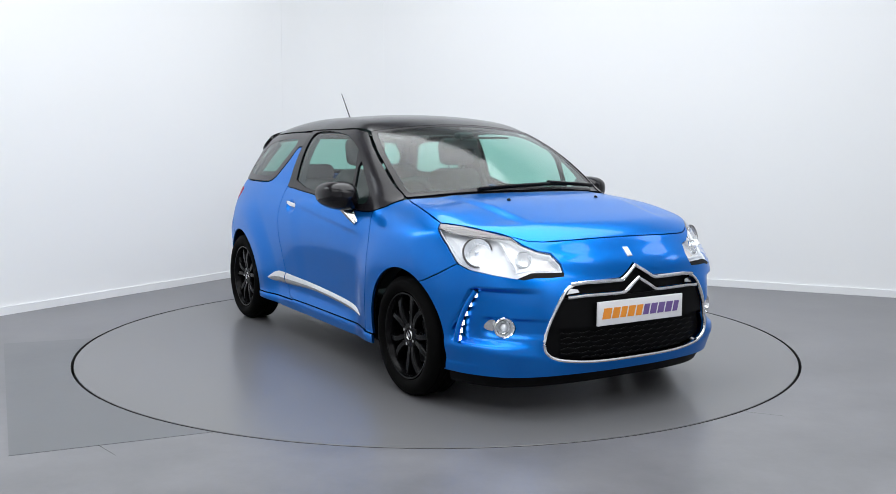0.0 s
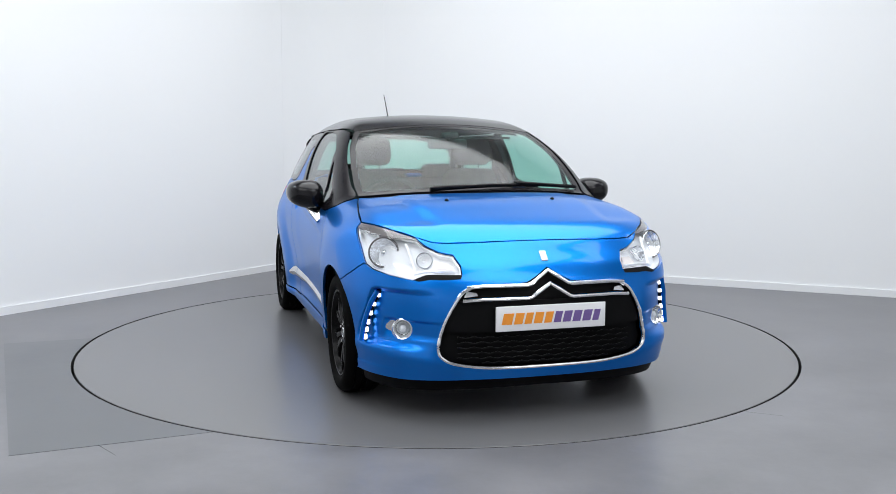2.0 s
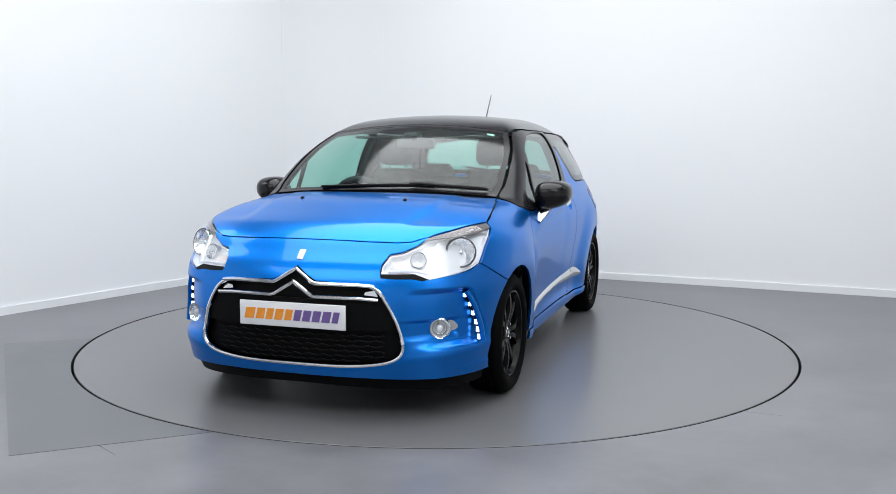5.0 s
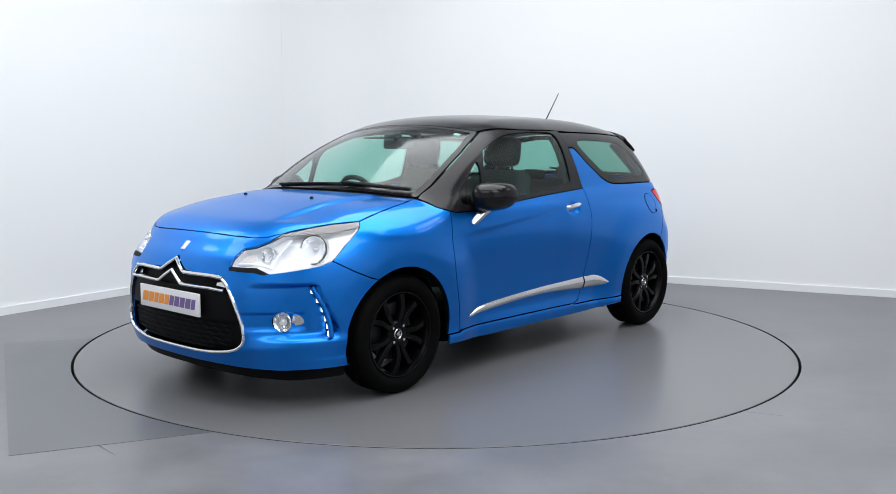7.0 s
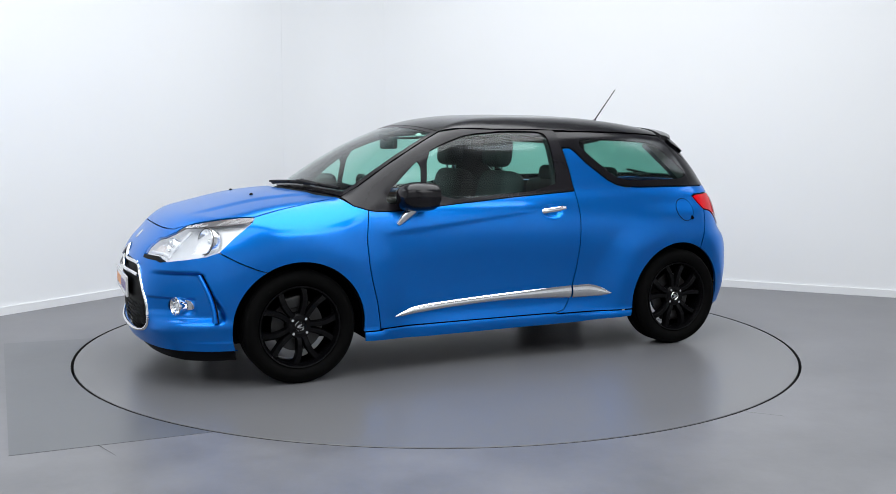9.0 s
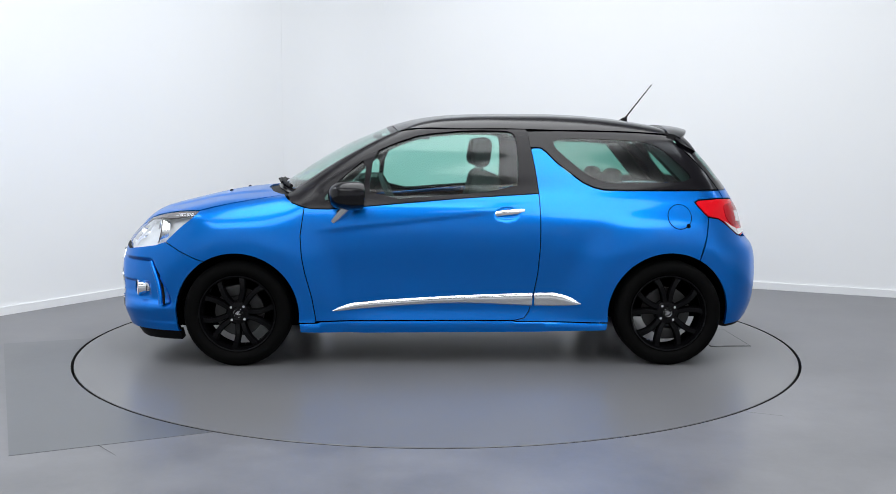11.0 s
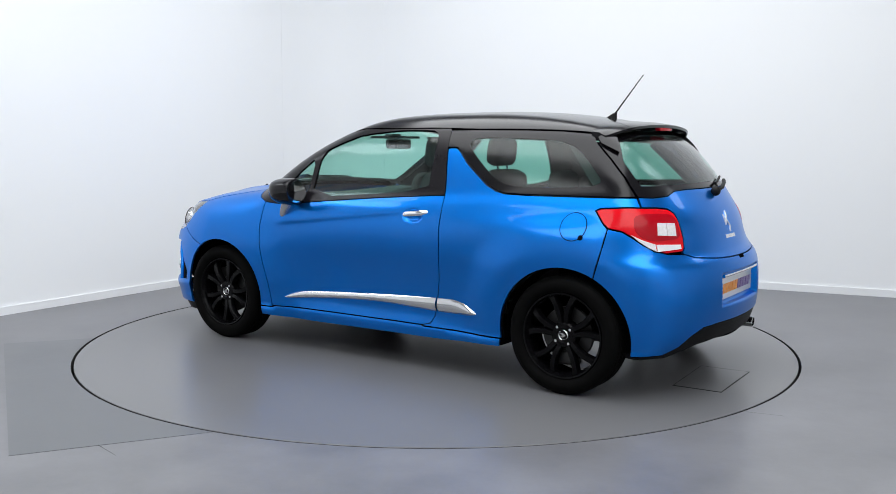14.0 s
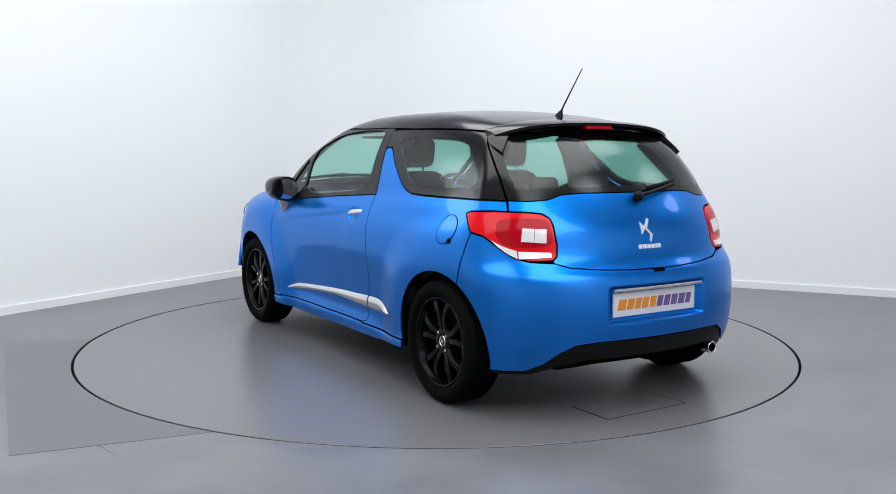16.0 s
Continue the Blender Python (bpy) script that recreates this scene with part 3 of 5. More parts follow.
def build_panels():
    for flip in MIRRORED:
        s = dict(parent=car, flip=flip)
        hood_edge = [(x, z + 0.0006) for x, z in HOOD_EDGE]
        panel("fender", DOOR_FRONT[::-1] + [(0.92, 0.932)] + hood_edge + LAMP_REAR_SIDE[1:] + SEAM[1:]
              + arc(AXLE, WHEEL_Z, ARCH_R, 60, 188) + [(0.872, 0.25), (0.79, 0.25)], "side", PAINT, **s)
        door = panel("door", DOOR_FRONT + DOOR_REAR + BELT[1:-1], "side", PAINT, res=0.014, **s)
        panel("rear_quarter", [(-0.35, 0.252)] + DOOR_REAR + [(-0.468, 1.11), (-0.446, 1.236), (-0.46, 1.243), (-0.500, 1.243), (-0.53, 1.222), (-0.595, 1.155), (-0.737, 1.047),
              (-0.80, 1.018), (-0.858, 1.005), (-0.976, 1.001), (-1.25, 1.001), (-1.548, 1.001), (-1.575, 0.955), (-1.519, 0.957), (-1.40, 0.950), (-1.378, 0.938), (-1.40, 0.91), (-1.43, 0.875),
              (-1.455, 0.853), (-1.44, 0.75), (-1.402, 0.609)] + arc(-AXLE, WHEEL_Z, ARCH_R, 119, -8) + [(-0.872, 0.25)], "side", PAINT, **s)
        panel("sill", [(0.880, 0.2475), (0.78, 0.2485), (0.76, 0.2560), (-0.34, 0.2560), (-0.36, 0.2495), (-0.880, 0.2475), (-0.875, 0.205), (-0.5, 0.190), (0.5, 0.185), (0.875, 0.195)], "side", PAINT, off=0.003, **s)
        # black side frame with its window openings
        glass_main = [(0.487, 0.945), (-0.362, 1.008), (-0.366, 1.15), (-0.360, 1.29), (-0.345, 1.325), (-0.30, 1.340), (-0.082, 1.342), (0.184, 1.318), (0.33, 1.27), (0.455, 1.215)]
        glass_front = [(0.522, 0.943), (0.70, 0.936), (0.735, 0.955), (0.715, 0.99), (0.60, 1.10), (0.500, 1.183)]
        frame_out = BELT[::-1][:-1] + [(-0.484, 0.986), (-0.468, 1.11), (-0.446, 1.236), (-0.43, 1.34)]
        roof_part = [p for p in ROOF_EDGE if p[0] > -0.42]
        panel("window_frame", frame_out + [(-0.42, ROOF_EDGE[3][1] - 0.004)] + [(x, z - 0.004) for x, z in reversed(roof_part)]
              + [(x, z - 0.003) for x, z in reversed(PILLAR[:-1])] + [(0.92, 0.932)], "side", BLACK_FRAME, parent=car, flip=flip, holes=(soften(glass_main, 1), soften(glass_front, 1)), off=0.002)
        panel("window_glass", soften(glass_main, 1), "side", SIDE_GLASS, car, off=-0.006, wall=False, gap=-0.012, flip=flip, label="green tinted door window glass")
        panel("quarter_light", soften(glass_front, 1), "side", SIDE_GLASS, car, off=-0.006, wall=False, gap=-0.012, flip=flip)
        # dark rear side window
        roof_back = [(x, z - 0.004) for x, z in ROOF_EDGE if x < -0.42]
        edge = [(-0.502, 1.246), (-0.44, 1.246), (-0.426, 1.34)] + roof_back + [(-1.31, 1.265), (-1.392, 1.188), (-1.47, 1.105), (-1.545, 1.005), (-1.25, 1.005),
                (-0.976, 1.005), (-0.858, 1.009), (-0.80, 1.022), (-0.737, 1.051), (-0.595, 1.159), (-0.53, 1.226)]
        clear = [(-0.60, 1.30), (-1.08, 1.285), (-1.20, 1.25), (-1.29, 1.17), (-1.40, 1.055), (-1.0, 1.045), (-0.88, 1.05), (-0.79, 1.075), (-0.66, 1.18), (-0.575, 1.26)]
        panel("quarter_window", edge, "side", BLACK_PAINT, car, flip=flip, holes=(soften(clear, 2),), off=0.001, label="black border of the rear side window")
        panel("quarter_glass", soften(clear, 2), "side", DARK_GLASS, car, off=0.0, wall=False, gap=-0.004, flip=flip, label="dark tinted rear side glass")
        # silver side strip, in two pieces
        for holder, top_z, low_z, x0, x1 in ((door, curve((0.692, 0.319), (0.66, 0.336), (0.56, 0.364), (0.30, 0.384), (-0.025, 0.402), (-0.449, 0.419)), curve((0.692, 0.316), (0.66, 0.313), (0.56, 0.320), (0.30, 0.341), (-0.025, 0.355), (-0.449, 0.342)), 0.692, -0.449),
                                             (car, curve((-0.461, 0.419), (-0.55, 0.421), (-0.62, 0.411), (-0.69, 0.384), (-0.728, 0.361)), curve((-0.461, 0.342), (-0.64, 0.343), (-0.70, 0.349), (-0.728, 0.358)), -0.461, -0.728)):
            strip_mesh(holder, top_z, low_z, x0, x1, -1 if flip else 1)
        # door handle over its pocket
        sgn = -1 if flip else 1
        bm = bmesh.new()
        line = [(-0.195, 0.866), (-0.25, 0.874), (-0.33, 0.882), (-0.395, 0.887), (-0.43, 0.889)]
        p = cast("side", [(x, z + 0.075) for x, z in line]) - np.array([0, 0, 0.075])
        offs = (0.004, 0.022, 0.027, 0.022, 0.004)
        tube(bm, [(q[0], sgn * (q[1] + o), q[2]) for q, o in zip(p, offs)], 0.013, 10, flat=1.25, taper=(0.75, 1, 1, 1, 0.8))
        part("handle", bm, CHROME, door, "chrome door handle")
        # fuel flap on the left flank only, a hairline ring
        if not flip:
            ring = [(-1.283 + 0.066 * math.cos(i * 0.15708), 0.857 + 0.066 * math.sin(i * 0.15708)) for i in range(40)]
            panel("fuel_flap", ring, "side", PAINT, car, off=0.0025, thick=0.006, gap=0, res=0.02)
            bm = bmesh.new()
            big = cast("side", [(-1.283 + 0.0685 * math.cos(i * 0.15708), 0.857 + 0.0685 * math.sin(i * 0.15708)) for i in range(40)])
            tube(bm, (big + slope(big) * 0.0005).tolist(), 0.0022, 6, closed=True)
            part("flap_gap", bm, INNER, car)
            # flat black disc in place of the shaded finger notch
            notch = [(-1.330 + 0.013 * math.cos(i * 0.6283), 0.806 + 0.013 * math.sin(i * 0.6283)) for i in range(10)]
            panel("flap_notch_shade", notch, "side", INNER, car, off=0.0032, thick=0.002, gap=0, res=0.01)
        panel("quarter_lining", [(-0.478, 0.94), (-0.478, 0.986), (-0.462, 1.11), (-0.442, 1.24), (-0.502, 1.247), (-0.53, 1.226), (-0.595, 1.159), (-0.737, 1.051), (-0.80, 1.022), (-0.858, 1.009), (-0.976, 1.005), (-1.545, 1.005), (-1.57, 0.94)],
              "side", DASH, car, off=-0.018, thick=0.004, gap=0, res=0.04, flip=flip)
        # dark shell behind the panels
        shell = [(1.60, 0.70), (1.45, 0.84), (1.2, 0.90), (0.9, 0.90), (-0.45, 0.955), (-1.50, 0.96), (-1.62, 0.75)] + [(-1.40, 0.60)] + arc(-AXLE, WHEEL_Z, ARCH_R - 0.004, 119, -6) \
            + [(-0.80, 0.245), (0.80, 0.245)] + arc(AXLE, WHEEL_Z, ARCH_R - 0.004, 186, 60)
        panel("inner_shell", shell, "side", INNER, car, off=-0.022, thick=0.002, gap=0, res=0.06, flip=flip)
    panel("bonnet", [(x, y) for x, y in HOOD_FRONT[::-1]] + BONNET_LAMP[::-1][1:] + BONNET_SIDE[::-1][1:] + [(1.01, 0.62), (1.07, 0.50), (1.125, 0.30), (1.155, 0.0)]
          + [(1.125, -0.30), (1.07, -0.50), (1.01, -0.62)] + [(x, -y) for x, y in BONNET_SIDE + BONNET_LAMP[1:] + HOOD_FRONT[1:-1]], "top", PAINT, car, gap=0.0012, res=0.022)
    panel("scuttle", [(1.155, 0.0), (1.125, 0.30), (1.07, 0.50), (1.01, 0.62), (0.975, 0.662), (0.950, 0.662), (0.985, 0.58), (1.04, 0.42), (1.085, 0.20), (1.10, 0.0)]
          + [(1.085, -0.20), (1.04, -0.42), (0.985, -0.58), (0.950, -0.662), (0.975, -0.662), (1.01, -0.62), (1.07, -0.50), (1.125, -0.30)], "top", BLACK_PLASTIC, car, off=-0.012, gap=0)
    scr = [(1.10, 0.0), (1.085, 0.20), (1.04, 0.42), (0.985, 0.58), (0.950, 0.662)] + SCREEN_SIDE[1:] + SCREEN_TOP[1:]
    scr = scr + [(x, -y) for x, y in reversed(scr[1:-1])]
    band = inset(scr, 0.035)
    panel("windscreen_border", scr, "top", BLACK_FRAME, car, holes=(band,), off=-0.001, gap=0.001)
    panel("windscreen", band, "top", SCREEN, car, off=-0.002, wall=False, gap=-0.003, label="green tinted windscreen glass")
    roof = SCREEN_TOP[::-1] + ROOF_SIDE[1:] + [(-1.285, 0.40), (-1.30, 0.20), (-1.305, 0.0)]
    roof = roof + [(x, -y) for x, y in reversed(roof[1:-1])]
    panel("roof", roof, "top", BLACK_PAINT, car, label="gloss black roof panel")
    panel("headlining", inset(roof, 0.04), "top", LINING, car, off=-0.045, thick=0.002)

    # front bumper with its openings
    grille_half = [(0.0, 0.262), (fr(2.0, 0.20, 0)[0], 0.262), (fr(1.99, 0.32, 0)[0], 0.268), (fr(1.965, 0.43, 0)[0], 0.285), (fr(1.955, 0.485, 0)[0], 0.313), (fr(1.955, 0.504, 0)[0], 0.350),
                   (fr(1.95, 0.492, 0)[0], 0.41), (fr(1.95, 0.455, 0)[0], 0.50), (fr(1.955, 0.41, 0)[0], 0.58), (fr(1.96, 0.385, 0)[0], 0.610), (fr(1.97, 0.345, 0)[0], 0.632),
                   (fr(1.98, 0.2, 0)[0], 0.640), (fr(1.99, 0.105, 0)[0], 0.643), (fr(2.0, 0.06, 0)[0], 0.668), (0.0, 0.705)]
    grille = grille_half + [(-a, b) for a, b in reversed(grille_half[1:-1])]
    half = [(0.0, 0.205), (fr(1.98, 0.35, 0)[0], 0.203), (fr(1.85, 0.633, 0)[0], 0.196), (fr(1.70, 0.78, 0)[0], 0.196), (fr(1.57, 0.825, 0)[0], 0.20)]
    half += [fr_side(x, z) for x, z in arc(AXLE, WHEEL_Z, ARCH_R, -16, 60, 18)]
    half += [fr_side(1.456, 0.618), fr_side(1.55, 0.660)] + LAMP_LOW[4::-1] + LAMP_INNER[::-1]
    half += [fr(x, y, z) for x, y, z in cast("top", HOOD_FRONT)]
    outline = half + [(-a, b) for a, b in reversed(half[1:-1])]
    fog_c = fr(1.83, 0.640, 0.428)
    fogs = [[(s * (fog_c[0] + 0.047 * math.cos(i * 0.314)), fog_c[1] + 0.043 * math.sin(i * 0.314)) for i in range(20)] for s in (1, -1)]
    panel("front_bumper", outline, "front", PAINT, car, holes=[grille] + fogs, res=0.013)
    # grille: black insert, honeycomb bars, chrome frame
    back = panel("grille", grille, "front", GRILLE, car, off=-0.035, gap=-0.004, wall=False, label="black grille insert with fine mesh")
    panel("grille_cover", [(fr(1.95, 0.485, 0)[0], 0.425), (fr(1.95, 0.455, 0)[0], 0.50), (fr(1.955, 0.415, 0)[0], 0.572), (0.0, 0.572), (-fr(1.955, 0.415, 0)[0], 0.572), (-fr(1.95, 0.455, 0)[0], 0.50), (-fr(1.95, 0.485, 0)[0], 0.425), (0.0, 0.418)],
          "front", GRILLE, back, off=-0.012, gap=0.006, thick=0.02)
    for row in range(6):
        z = 0.280 + row * 0.024
        bm = bmesh.new()
        wide = 0.40 if row else 0.30
        line = [(wide * (2 * i / 24 - 1), z + (0.004 if (i + row) % 2 else -0.004)) for i in range(25)]
        p = cast("front", line)
        tube(bm, (p - slope(p) * 0.02).tolist(), 0.0038, 6)
        part("mesh_bar", bm, GRILLE, back)
    bm = bmesh.new()
    ring = spline(grille_half[:11], 5)
    left = [(a, b) for a, b in ring]
    p = cast("front", [(-a, b) for a, b in reversed(left[1:])] + left)
    tube(bm, (p + slope(p) * 0.001).tolist(), 0.0085, 8)
    part("grille_surround", bm, CHROME, back, "chrome surround of the grille")
    for lift, low in ((0.0, False), (-0.056, True)):
        bm = bmesh.new()
        w = fr(1.965, 0.375 if not low else 0.392, 0)[0]
        prof = [(w, 0.626 + lift), (0.30, 0.632 + lift), (0.105, 0.632 + lift), (0.088, 0.637 + lift), (0.05, 0.662 + lift), (0.0, 0.692 + lift)]
        wide = [(-a, b) for a, b in prof[:-1]] + prof[::-1]
        line = dense(wide, 0.02)
        line = line[: max(i for i, q in enumerate(line) if q == wide[-1]) + 1]
        p = cast("front", line)
        tube(bm, (p + slope(p) * 0.004).tolist(), 0.0092, 8)
        part("grille_bar", bm, CHROME, back, "chrome grille bar with a raised arrow middle")
    for s in (1, -1):
        panel("grille_gusset", [(s * fr(1.965, 0.388, 0)[0], 0.584), (s * fr(1.965, 0.372, 0)[0], 0.612), (s * 0.325, 0.605), (s * 0.32, 0.592)], "front", SATIN, back, off=-0.014, thick=0.01, gap=0.0, res=0.02)
    # fog lamps
    for s in (1, -1):
        c = cast("front", [(s * fog_c[0], fog_c[1])])[0]
        n = Vector((0.93, 0.36 * s, 0.0)).normalized()
        turn = Vector((0, 1, 0)).rotation_difference(Vector(n)).to_matrix().to_4x4()
        m = Matrix.Translation(Vector(c) + Vector(n) * 0.004) @ turn
        bm = bmesh.new()
        revolve(bm, [(0.0, -0.03), (0.03, -0.015), (0.040, 0.008), (0.046, 0.014), (0.050, 0.010), (0.050, -0.03)], 28)
        bmesh.ops.transform(bm, matrix=m, verts=bm.verts)
        fog = part("fog_lamp", bm, CHROME, car, "round fog lamp with a chrome bowl")
        bm = bmesh.new()
        revolve(bm, [(0.0, 0.012), (0.02, 0.010), (0.040, 0.005)], 24)
        bmesh.ops.transform(bm, matrix=m, verts=bm.verts)
        part("fog_lens", bm, CLEAR, fog)
        bm = bmesh.new()
        bmesh.ops.create_uvsphere(bm, u_segments=14, v_segments=8, radius=0.017, matrix=m @ Matrix.Translation((0, -0.008, 0)))
        part("fog_bulb", bm, LAMP_GREY, fog)
        wing = [(s * (fog_c[0] + a), fog_c[1] + b) for a, b in ((0.036, 0.036), (0.066, 0.030), (0.086, 0.012), (0.089, -0.006), (0.074, -0.016), (0.042, -0.020))]
        panel("fog_wing", soften(wing, 1), "front", SATIN, fog, off=0.004, thick=0.012, gap=0, res=0.015)
        # daytime lamps: a dark curved strip with six lit dots
        dots = [(1.728, 0.724, 0.573), (1.710, 0.743, 0.529), (1.693, 0.755, 0.484), (1.682, 0.766, 0.440), (1.676, 0.773, 0.403), (1.674, 0.778, 0.368)]
        spots = np.array([(x, s * y, z) for x, y, z in dots])
        face = Vector((0.92, -0.38 * s, 0.05)).normalized()
        bm = bmesh.new()
        ends = [spots[0] + (spots[0] - spots[1]) * 0.45] + list(spots) + [spots[-1] + (spots[-1] - spots[-2]) * 0.45]
        tube(bm, [tuple(Vector(q) - face * 0.014) for q in spline(ends, 4)], 0.0125, 10)
        base = part("daytime_lamp", bm, BLACK_PLASTIC, car, "black strip with six lit white dots")
        # added paint-coloured tube that screens the lit dots from the side
        bm = bmesh.new()
        tube(bm, [tuple(Vector(q) + Vector((-0.003, 0.019 * s, 0.0))) for q in spline(ends, 4)], 0.0125, 10)
        part("led_blind", bm, PAINT, car)
        turn = face.to_track_quat("X", "Z").to_matrix().to_4x4()
        for q in spots:
            bm = bmesh.new()
            box(bm, (-0.006, -0.0095, -0.0135), (0.006, 0.0095, 0.0135), 0.0055, Matrix.Translation(Vector(q) - face * 0.003) @ turn)
            part("led", bm, LED, base)
        # headlamp: housing, two bowls, indicator, clear cover
        lamp = [(s * a, b) for a, b in LAMP]
        house = panel("headlamp", lamp, "front", LAMP_GREY, car, off=-0.042, wall=False, gap=-0.004, label="clear headlamp with silver bowls")
        panel("lamp_rim", lamp, "front", LAMP_GREY, house, off=-0.014, gap=0.001, thick=0.03, holes=(inset(lamp, 0.007),), res=0.02)
        for (x, y, z), r in (((1.70, 0.690, 0.768), 0.064), ((1.835, 0.525, 0.742), 0.034)):
            q = fr(x, y, z)
            c = cast("front", [(s * q[0], q[1])])[0]
            n = slope(c[None])[0] * 0.5 + np.array([0.85, 0.1 * s, 0.0])
            n = n / np.linalg.norm(n)
            turn = Vector((0, 1, 0)).rotation_difference(Vector(n)).to_matrix().to_4x4()
            m = Matrix.Translation(Vector(c) - Vector(n) * 0.035) @ turn
            bm = bmesh.new()
            revolve(bm, [(0.0, -0.035), (r * 0.3, -0.033), (r * 0.7, -0.018), (r * 0.93, 0.008), (r, 0.016), (r * 1.08, 0.010), (r * 1.08, -0.03)], 36)
            bmesh.ops.transform(bm, matrix=m, verts=bm.verts)
            part("lamp_bowl", bm, LAMP_BOWL, house)
            bm = bmesh.new()
            revolve(bm, [(r * 1.06, 0.010), (r * 1.10, 0.0155), (r * 1.14, 0.010)], 40)
            bmesh.ops.transform(bm, matrix=m, verts=bm.verts)
            part("bowl_ring", bm, BROW if r > 0.05 else LAMP_BOWL, house)
            bm = bmesh.new()
            bmesh.ops.create_uvsphere(bm, u_segments=16, v_segments=10, radius=r * 0.22, matrix=m @ Matrix.Translation((0, -0.012, 0)))
            part("bulb_cap", bm, LAMP_BOWL, house)
        brow = [(s * a, b) for a, b in LAMP_TOP + LAMP_INNER[:1]]
        drop = [(s * a, b - d) for (a, b), d in zip(LAMP_TOP + LAMP_INNER[:1], (0.020, 0.036, 0.026, 0.008, 0.002))]
        panel("lamp_brow", brow + drop[::-1], "front", BROW, house, off=-0.005, gap=0.001, thick=0.010, res=0.02)
        # silver divider between the two bowls, and the lower inner ledge
        for line in ([fr(1.755, 0.610, 0.815), fr(1.80, 0.600, 0.765), fr(1.84, 0.585, 0.715), fr(1.86, 0.590, 0.685)], [fr(1.86, 0.590, 0.690), fr(1.89, 0.53, 0.702), fr(1.925, 0.42, 0.700)]):
            bm = bmesh.new()
            q = cast("front", [(s * a, b) for a, b in spline(line, 5)])
            tube(bm, (q - slope(q) * 0.020).tolist(), 0.008, 8)
            part("lamp_divider", bm, LAMP_GREY, house)
        # black strip laid on the bumper as the shadow under the lamp
        under = [fr(1.937, 0.388, 0.681), fr(1.905, 0.545, 0.682), fr(1.878, 0.600, 0.657), fr(1.885, 0.57, 0.651), fr(1.91, 0.53, 0.660), fr(1.935, 0.46, 0.660), fr(1.945, 0.395, 0.664)]
        panel("lamp_under_shade", [(s * a, b) for a, b in under], "front", BLACK_PLASTIC, house, off=0.0015, gap=0, thick=0.01, res=0.02)
        panel("indicator", [(s * fr(1.87, 0.425, 0)[0], 0.748), (s * fr(1.86, 0.475, 0)[0], 0.748), (s * fr(1.87, 0.50, 0)[0], 0.698), (s * fr(1.92, 0.412, 0)[0], 0.698)], "front", AMBER, house, off=-0.03, gap=0.002)
        panel("lamp_cover", lamp, "front", CLEAR, house, off=-0.001, wall=False, gap=0.002, res=0.02)
    panel("front_lip", [(s, z) for s, z in [(0.0, 0.204), (fr(1.98, 0.35, 0)[0], 0.202), (fr(1.85, 0.633, 0)[0], 0.195), (fr(1.70, 0.78, 0)[0], 0.194), (fr(1.585, 0.82, 0)[0], 0.198), (fr(1.58, 0.815, 0)[0], 0.135), (fr(1.8, 0.64, 0)[0], 0.125), (0.0, 0.14),
          (-fr(1.8, 0.64, 0)[0], 0.125), (-fr(1.58, 0.815, 0)[0], 0.135), (-fr(1.585, 0.82, 0)[0], 0.198), (-fr(1.70, 0.78, 0)[0], 0.194), (-fr(1.85, 0.633, 0)[0], 0.195), (-fr(1.98, 0.35, 0)[0], 0.202)]], "front", GRILLE, car, off=-0.022, thick=0.04, label="black lower lip of the front bumper")
    panel("front_shell", [(0.88, 0.15), (0.88, 0.60), (0.75, 0.64), (-0.75, 0.64), (-0.88, 0.60), (-0.88, 0.15)], "front", INNER, car, off=-0.09, thick=0.002, gap=0, res=0.06)

    # ---- rear ----
    hatch_edge = [re_side(-1.551, 1.001), re_side(-1.577, 0.955)]
    lamp_in = [re(-1.62, 0.585, 0.953), re(-1.655, 0.530, 0.946), re(-1.680, 0.505, 0.925), re(-1.700, 0.500, 0.895), re(-1.733, 0.501, 0.804), re(-1.745, 0.512, 0.752), re(-1.745, 0.535, 0.734)]
    lamp_low = [re(-1.70, 0.625, 0.730), re(-1.655, 0.680, 0.745), re(-1.609, 0.719, 0.778), re(-1.56, 0.745, 0.814), re_side(-1.52, 0.840), re_side(-1.455, 0.853), re_side(-1.43, 0.875), re_side(-1.40, 0.91), re_side(-1.378, 0.938), re_side(-1.40, 0.950), re_side(-1.519, 0.957)]
    lamp = hatch_edge[1:] + lamp_in + lamp_low
    low = [(re(-1.745, 0.525, 0)[0], 0.724), (re(-1.79, 0.47, 0)[0], 0.704), (re(-1.83, 0.30, 0)[0], 0.690), (re(-1.845, 0.15, 0)[0], 0.684), (0.0, 0.683)]
    glass_low = [re_side(-1.551, 1.003), (re(-1.59, 0.56, 0)[0], 1.000), (re(-1.62, 0.47, 0)[0], 1.006), (re(-1.64, 0.41, 0)[0], 1.028), (re(-1.65, 0.3, 0)[0], 1.034), (0.0, 1.034)]
    h = glass_low[::-1] + hatch_edge[1:] + lamp_in + low
    panel("tailgate", h + [(-a, b) for a, b in reversed(h[1:-1])], "rear", PAINT, car, label="blue tailgate below the rear window")
    g = [(0.0, 1.345), (re(-1.40, 0.30, 0)[0], 1.340), (re(-1.32, 0.50, 0)[0], 1.318), re_side(-1.315, 1.265), re_side(-1.396, 1.188), re_side(-1.474, 1.105)] + glass_low
    g = g + [(-a, b) for a, b in reversed(g[1:-1])]
